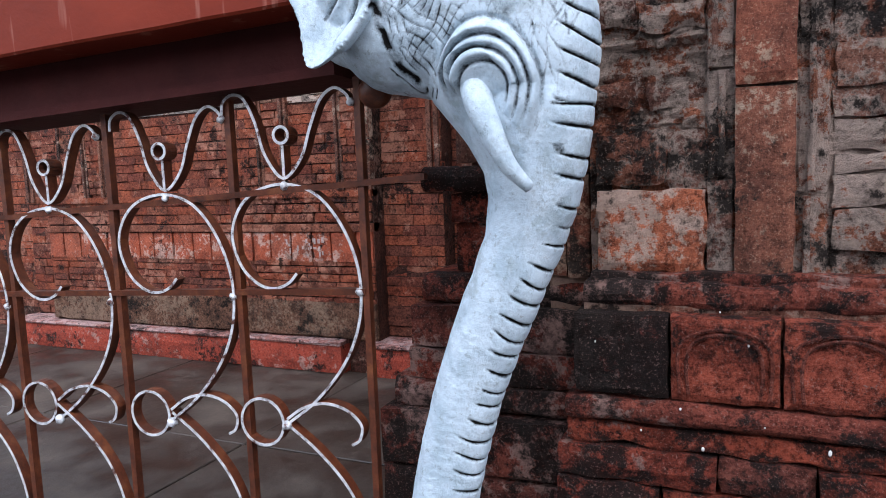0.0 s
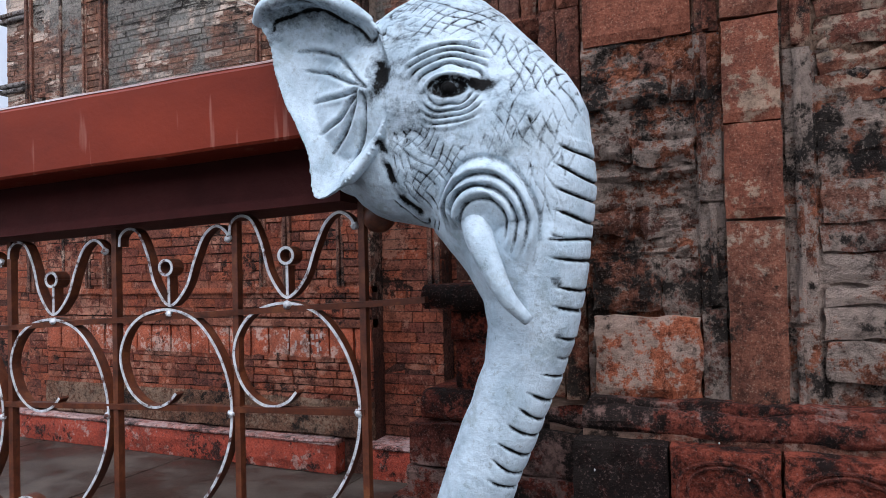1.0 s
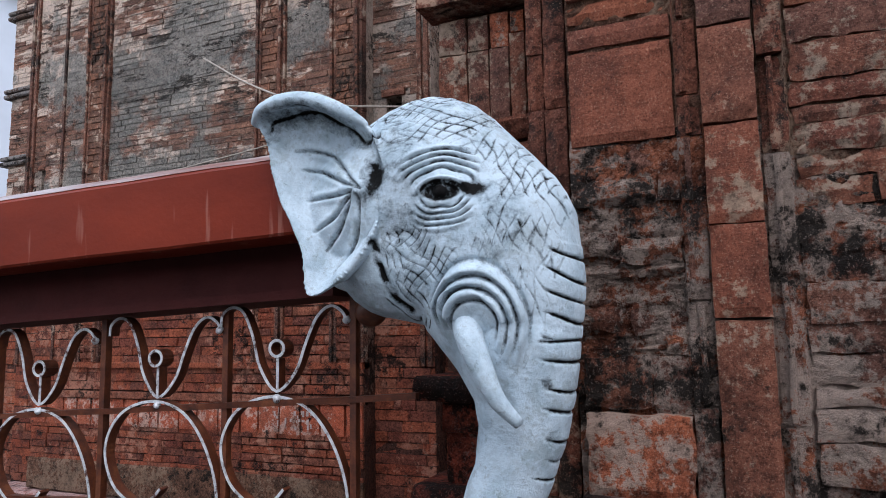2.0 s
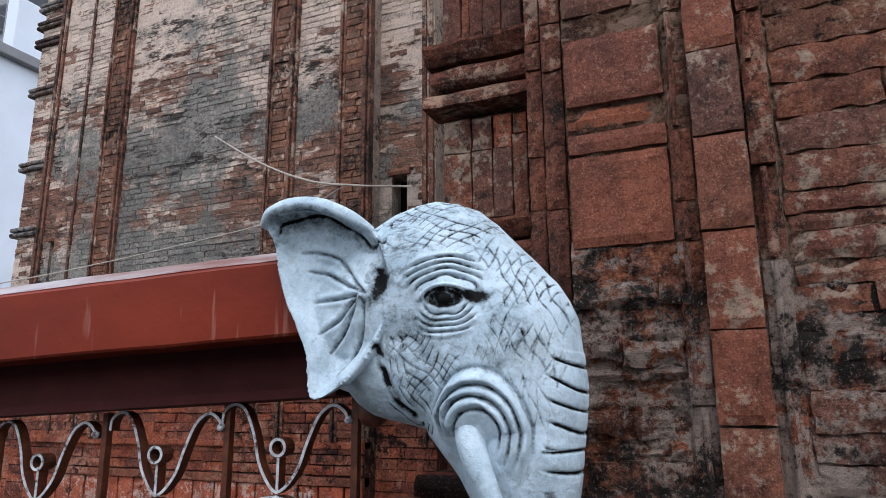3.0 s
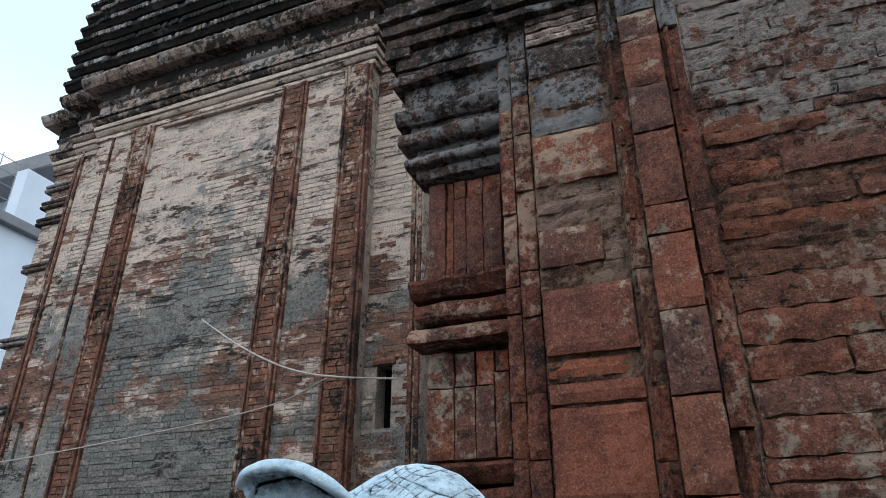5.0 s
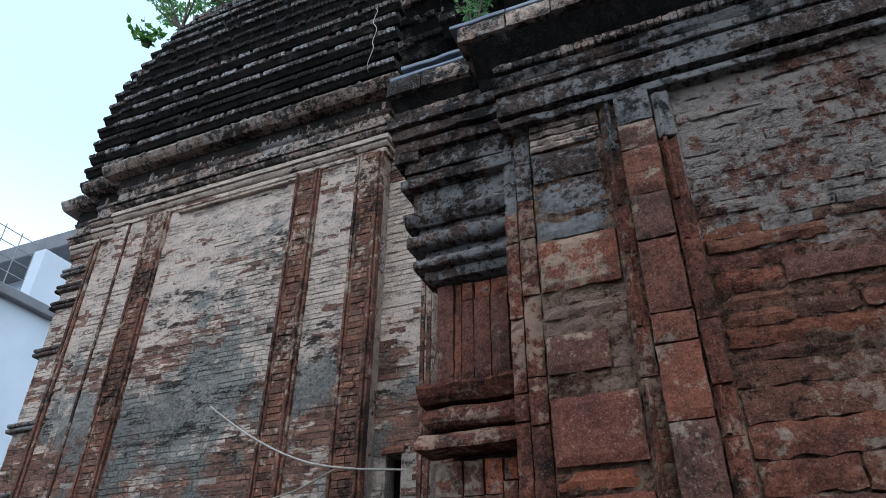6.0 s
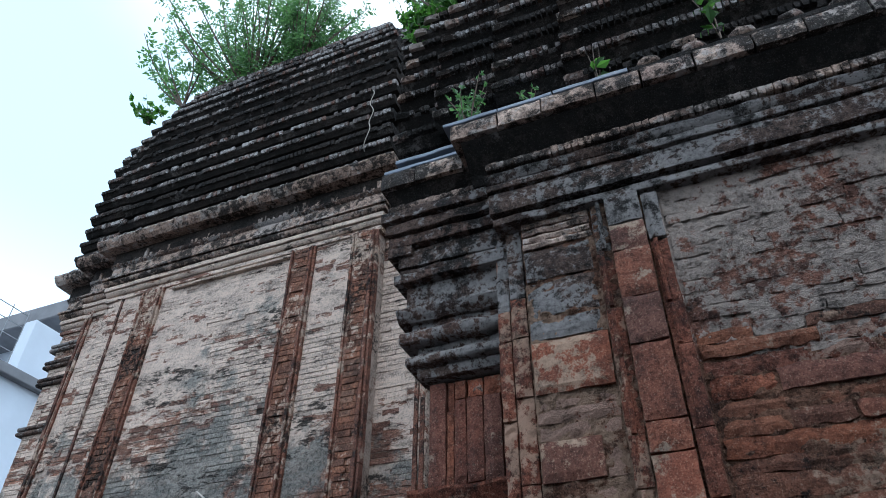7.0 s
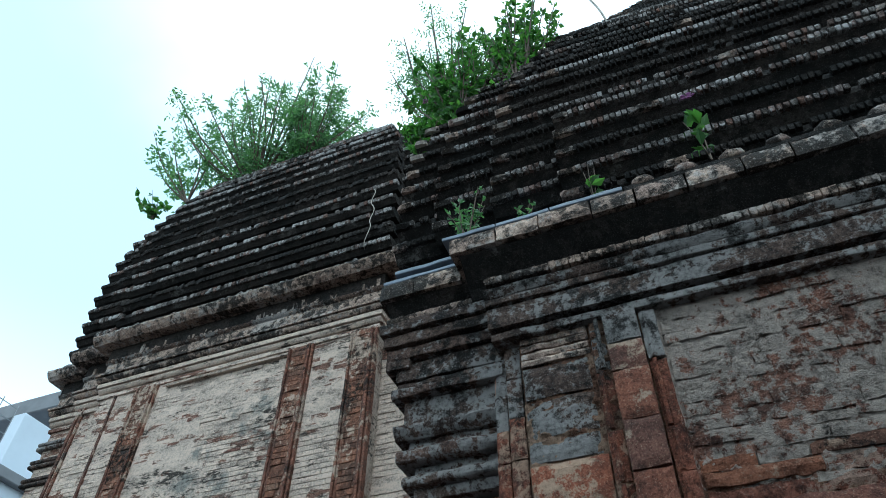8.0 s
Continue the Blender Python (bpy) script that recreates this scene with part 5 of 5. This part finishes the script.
# eye: almond hollow under a heavy lid, with a ball; lid shade painted dark
lx, lz = ex, ez + 0.003
alm = np.hypot(lx / 0.033, lz / (0.0175 - 0.06 * np.abs(lx) * 0.4))
depth += 0.009 * fade(-alm, -1.0, -0.7) * face
swell += 0.011 * np.clip(1 - (np.hypot(lx, lz) / 0.0155) ** 2, 0, 1) * face
swell += 0.006 * np.exp(-((alm - 1.25) / 0.16) ** 2) * face * fade(lz, -0.004, 0.006)
stain_shade = np.maximum(stain_shade, 0.75 * fade(-alm, -1.05, -0.85) * face)
stain_shade = np.maximum(stain_shade, 0.85 * fade(-np.abs(alm - 1.0), -0.15, -0.05) * fade(lz, -0.012, 0.004) * face)
stain_shade = np.maximum(stain_shade, 1.0 * fade(-np.hypot(lx, lz), -0.0115, -0.009) * face)
stain_shade = np.maximum(stain_shade, 1.0 * fade(-np.hypot((lx - 0.052) * 0.75 + 1.2 * wob, lz - 0.004 + wob), -0.021, -0.008) * face)
stain_shade = np.maximum(stain_shade, 0.45 * fade(-np.hypot((lx + 0.045) * 0.6, (lz + 0.001) * 2.5), -0.016, -0.004) * face)
# folds round the tusk root
tx, tz = (X + 0.274) / 0.078, (Z - 1.615) / 0.102
trr = np.hypot(tx, tz)
ta = np.arctan2(tz, tx)
hood = near * fade(ta, -0.75, 0.25) * fade(-ta, -3.14, -2.7) * (X > -0.40)
swell += 0.013 * fade(-trr, -1.06, -0.92) * fade(trr, 0.2, 0.5) * hood
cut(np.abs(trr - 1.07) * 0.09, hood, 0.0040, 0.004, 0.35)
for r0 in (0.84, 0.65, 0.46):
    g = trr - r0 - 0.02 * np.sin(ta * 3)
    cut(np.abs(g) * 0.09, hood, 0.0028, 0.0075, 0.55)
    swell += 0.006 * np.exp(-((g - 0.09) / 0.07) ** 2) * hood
# cracked skin on cheek and brow
for (cx, cz, rx, rz, p, q1, q2, dk) in [(-0.37, 1.735, 0.06, 0.055, 0.0145, 0.9, -0.75, 0.75), (-0.35, 1.985, 0.13, 0.06, 0.0155, 1.15, -0.85, 0.72), (-0.215, 1.85, 0.07, 0.13, 0.0165, 0.50, -0.32, 0.62), (-0.43, 1.95, 0.06, 0.05, 0.017, 1.4, -1.3, 0.45), (-0.20, 1.70, 0.05, 0.08, 0.021, 0.30, -0.25, 0.45)]:
    m = near * np.clip(1.5 - np.hypot((X - cx) / rx, (Z - cz) / rz), 0, 1) * (~onear) * (er > 0.078) * (trr > 1.1)
    for q in (q1, q2):
        f = (X * math.cos(q) + Z * math.sin(q) + 0.7 * wob) / p
        keep = fade(np.sin(X * 47 + Z * 61 + q * 9) + np.sin(Z * 83 - X * 29), -0.9, 0.1)
        cut(np.abs((f + 0.5) % 1.0 - 0.5) * p, m * keep, 0.0016, 0.0016, dk * 0.85)
# thin mould over cheek, temple and brow
for mx, mz, rx, rz, v in ((-0.385, 1.765, 0.06, 0.10, 0.36), (-0.405, 1.90, 0.035, 0.08, 0.32), (-0.23, 1.80, 0.05, 0.12, 0.26), (-0.33, 1.99, 0.10, 0.04, 0.28)):
    stain_shade = np.maximum(stain_shade, 0.62 * v * near * (~onear) * np.clip(1.3 - np.hypot((X - mx) / rx, (Z - mz) / rz), 0, 1))
lump = np.array([noise.noise(Vector((float(x) * 26, float(y) * 26, float(z) * 26))) for x, y, z in co], np.float32) * 0.0016
co2 = co + no * (swell + lump - depth)[:, None]
body.vertices.foreach_set("co", co2.astype(np.float32).ravel())
att = body.attributes.new("stain_shade", "FLOAT", "POINT")
att.data.foreach_set("value", stain_shade.astype(np.float32))
# the tusk joins the same sculpture
bm = bmesh.new()
bm.from_mesh(body)
st = bm.verts.layers.float.get("stain_shade")
tk = spline([(-0.298, 1.115, 1.642), (-0.284, 1.088, 1.605), (-0.262, 1.080, 1.556), (-0.240, 1.085, 1.508), (-0.212, 1.105, 1.470)], 6)
tb = tube(tk, [0.0255 - 0.0165 * (i / (len(tk) - 1)) ** 1.3 for i in range(len(tk))], 20)
tm = bpy.data.meshes.new("tusk_tmp")
tb.to_mesh(tm)
tb.free()
bm.from_mesh(tm)
bpy.data.meshes.remove(tm)
bm.to_mesh(body)
bm.free()
body.materials.clear()
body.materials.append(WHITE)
body.shade_smooth()
body.name = "elephant_sculpture"
tagged(new("elephant_sculpture", body), "white-painted concrete elephant head sculpture with a long trunk beside the fence", "sculpture")

# ---- ropes across the wall ----


def rope(pts, label, r=0.006):
    b = tube(spline(pts, 10), r, 6)
    tagged(part("rope", b, ROPE), label, "rope")


rope([(-3.42, 3.86, 3.65), (-2.9, 3.74, 3.33), (-2.4, 3.62, 3.09), (-2.0, 3.55, 2.98), (-1.70, 3.75, 2.99)], "pale twisted rope sagging across the brick wall", 0.0065)
rope([(-5.9, 3.70, 2.62), (-4.6, 3.72, 2.70), (-3.3, 3.75, 2.82), (-2.6, 3.78, 2.92), (-2.08, 3.55, 2.98)], "pale rope stretched along the brick wall", 0.005)

# ---- plants rooted in the masonry ----


def leaf(b, p, d, size, r, broad):
    """One leaf blade: folded diamond from p along d."""
    d = d.normalized()
    s = d.cross(Vector((r.uniform(-1, 1), r.uniform(-1, 1), r.uniform(-1, 1))))
    if s.length < 1e-3:
        return
    s.normalize()
    up = d.cross(s) * size * 0.12
    a, m, e = b.verts.new(p), p + d * size * 0.5, b.verts.new(p + d * size)
    l, q = b.verts.new(m + s * size * broad + up), b.verts.new(m - s * size * broad + up)
    b.faces.new((a, l, e))
    b.faces.new((a, e, q))


def plant(base, height, spread, stems, per, size, mat, label, lean=(0, 0), broad=0.3, seed=0, name="shrub", pinnate=True):
    r = random.Random(seed)
    ob = thing(name, label, "plant")
    ob.location = base
    crown, wood = bmesh.new(), []
    for k in range(stems):
        a = 2 * math.pi * (k + r.random()) / stems
        out = spread * r.uniform(0.25, 1.0)
        h = height * r.uniform(0.55, 1.0)
        top = Vector((math.cos(a) * out + lean[0] * h, math.sin(a) * out * 0.8 + lean[1] * h, h))
        mid = Vector((top.x * 0.58 + r.uniform(-0.1, 0.1) * spread, top.y * 0.55, h * 0.5))
        pts = spline([(0, 0, -0.05), mid, top], 8)
        wood.append((pts, height * 0.008))
        for i in range(per):
            t = r.uniform(0.12, 1.0)
            p = pts[min(len(pts) - 1, int(t * (len(pts) - 1)))]
            d = Vector((r.gauss(0, 1), r.gauss(0, 1), r.gauss(0.35, 0.7))).normalized()
            L = height * r.uniform(0.07, 0.17) * (1.2 - 0.6 * t)
            if pinnate:
                for q in range(8):
                    pp = p + d * L * (0.25 + 0.75 * q / 7)
                    sd = d.cross(Vector((r.uniform(-1, 1), r.uniform(-1, 1), 1))).normalized() * (1 if q % 2 else -1)
                    leaf(crown, pp, sd + d * 0.5 + Vector((0, 0, r.uniform(-0.4, 0.2))), size * r.uniform(0.7, 1.2), r, broad)
            else:
                for q in range(3):
                    leaf(crown, p + d * L * 0.4 * q / 2, d + Vector((r.gauss(0, 0.5), r.gauss(0, 0.5), r.gauss(-0.2, 0.4))), size * r.uniform(0.6, 1.3), r, broad)
    tb = bmesh.new()
    for pts, rad in wood:
        t = tube(pts, [rad * (1 - 0.8 * i / (len(pts) - 1)) + 0.0008 for i in range(len(pts))], 5)
        me = bpy.data.meshes.new("t")
        t.to_mesh(me)
        t.free()
        tb.from_mesh(me)
        bpy.data.meshes.remove(me)
    part("stem", tb, STEM, ob)
    part("leaves", crown, mat, ob)
    return ob


plant((-4.45, 4.35, 9.1), 2.35, 1.75, 48, 24, 0.078, LEAF, "feathery green shrub growing on the tower roof", lean=(-0.10, 0), seed=3, broad=0.17)
plant((-3.6, 4.2, 9.3), 1.6, 0.95, 24, 22, 0.078, LEAF, "smaller feathery green shrub growing on the tower roof", lean=(0.05, 0), seed=4, broad=0.17)
plant((-5.35, 4.1, 9.1), 1.9, 0.8, 8, 11, 0.085, LEAF, "sparse leafy sapling leaning from the tower roof", lean=(-0.42, -0.05), seed=5, broad=0.24)
plant((-5.75, 4.0, 8.85), 0.5, 0.35, 7, 5, 0.10, LEAF2, "low broad-leaved plant on the tower roof edge", lean=(-0.3, -0.2), seed=6, broad=0.38, pinnate=False)
plant((-0.58, 1.85, 4.95), 1.15, 0.42, 34, 36, 0.026, LEAF, "feathery grey-green shrub on the porch roof", seed=7, broad=0.17)
plant((-0.43, 1.58, 4.70), 0.70, 0.30, 40, 20, 0.038, LEAF2, "bright green broad-leaved weed on the porch roof", seed=8, broad=0.34, pinnate=False)
plant((-0.15, 1.66, 4.86), 0.95, 0.27, 38, 21, 0.036, LEAF2, "tall bright green weed on the porch roof", lean=(0.05, 0), seed=9, broad=0.32, pinnate=False)
plant((-0.60, 1.55, 4.55), 0.30, 0.15, 12, 10, 0.04, LEAF2, "bright green weed on the porch roof corner", lean=(-0.1, -0.1), seed=10, broad=0.33, pinnate=False)
plant((-0.31, 1.325, 3.665), 0.21, 0.10, 9, 9, 0.022, LEAF, "small fern growing on the porch eave", seed=11, broad=0.28, pinnate=False)
plant((0.495, 1.335, 3.76), 0.26, 0.05, 3, 4, 0.055, LEAF2, "leafy weed with a violet flower on the porch roof", seed=12, broad=0.28, pinnate=False)
plant((0.125, 1.33, 3.70), 0.17, 0.03, 3, 3, 0.04, LEAF2, "single seedling on the porch eave", seed=13, broad=0.32, pinnate=False)
plant((-0.10, 1.32, 3.665), 0.09, 0.04, 4, 4, 0.02, LEAF, "tiny seedling on the porch eave", seed=14, broad=0.25, pinnate=False)
plant((1.1, 1.75, 4.75), 0.30, 0.16, 14, 12, 0.03, LEAF2, "tuft of green weeds on the porch roof", seed=15, broad=0.3, pinnate=False)
plant((0.5, 1.85, 5.35), 0.30, 0.14, 10, 8, 0.04, LEAF2, "thin green weeds on the porch roof", seed=16, broad=0.3, pinnate=False)
plant((0.30, 1.80, 5.22), 0.12, 0.06, 5, 5, 0.03, LEAF2, "small weed on the porch roof", seed=17, broad=0.3, pinnate=False)


def flower(p, s, label):
    """Five violet petals round a short throat."""
    ob = thing("flower", label, "flower")
    ob.location = p
    for k in range(5):
        a = k * 1.2566
        b = bmesh.new()
        c = [Vector((0, 0, 0)), Vector((math.cos(a - 0.45) * s, math.sin(a - 0.45) * s * 0.5, s * 0.35)), Vector((math.cos(a) * s * 1.2, math.sin(a) * s * 0.6, s * 0.4)), Vector((math.cos(a + 0.45) * s, math.sin(a + 0.45) * s * 0.5, s * 0.35))]
        lo = [b.verts.new(v) for v in c]
        hi = [b.verts.new(v + Vector((0, 0, s * 0.06))) for v in c]
        b.faces.new(lo[::-1])
        b.faces.new(hi)
        for i in range(4):
            b.faces.new((lo[i], lo[(i + 1) % 4], hi[(i + 1) % 4], hi[i]))
        part("petal", b, PETAL, ob)


flower((0.50, 1.315, 4.03), 0.022, "violet flower open above the porch eave")
flower((-0.64, 1.62, 5.12), 0.024, "violet flower among the roof weeds")
flower((-0.47, 1.60, 5.30), 0.024, "violet flower among the roof weeds")


def vine(pts, label, r=0.006):
    b = tube(spline(pts, 8), r, 5)
    tagged(part("vine", b, ROPE), label, "vine")


vine([(-2.27, 3.95, 6.68), (-2.25, 3.76, 6.72), (-2.18, 3.72, 6.9), (-2.20, 3.73, 7.02), (-2.16, 3.72, 7.16), (-2.21, 3.73, 7.3), (-2.17, 3.72, 7.42), (-2.20, 3.76, 7.52), (-2.20, 3.98, 7.6)], "dry pale root hanging on the tower roof corner", 0.0045)
vine([(0.40, 2.0, 5.3), (0.37, 1.86, 5.75), (0.30, 1.86, 6.15)], "bare stalk standing on the porch roof", 0.006)

# ---- white building far behind ----
bld = thing("building", "pale blue-white rendered building with a roof terrace", "building")
part("wall", box(-30.0, -13.4, 3.0, 20.0, GROUND, 8.70), WALLWHITE, bld)
part("ledge", box(-30.0, -13.22, 2.8, 20.2, 8.70, 8.93, 0.02), CONCRETE, bld, "grey concrete ledge")
part("wall", box(-14.36, -14.0, 8.88, 20.0, 8.93, 10.60, 0.02), WALLWHITE, bld)
part("wall", box(-30.0, -14.6, 10.9, 20.0, 8.93, 11.6), WALLWHITE, bld)
part("roof", box(-30.0, -12.6, 10.0, 20.0, 11.6, 12.1, 0.03), CONCRETE, bld, "grey concrete roof slab")
for k in range(5):
    part("railing", box(-13.505, -13.49, 3.0, 8.35, 9.0 + 0.31 * k, 9.015 + 0.31 * k), STEEL, bld)
for k in range(14):
    part("railing", box(-13.489, -13.474, 8.33 - 0.40 * k, 8.345 - 0.40 * k, 8.93, 10.32), STEEL, bld)
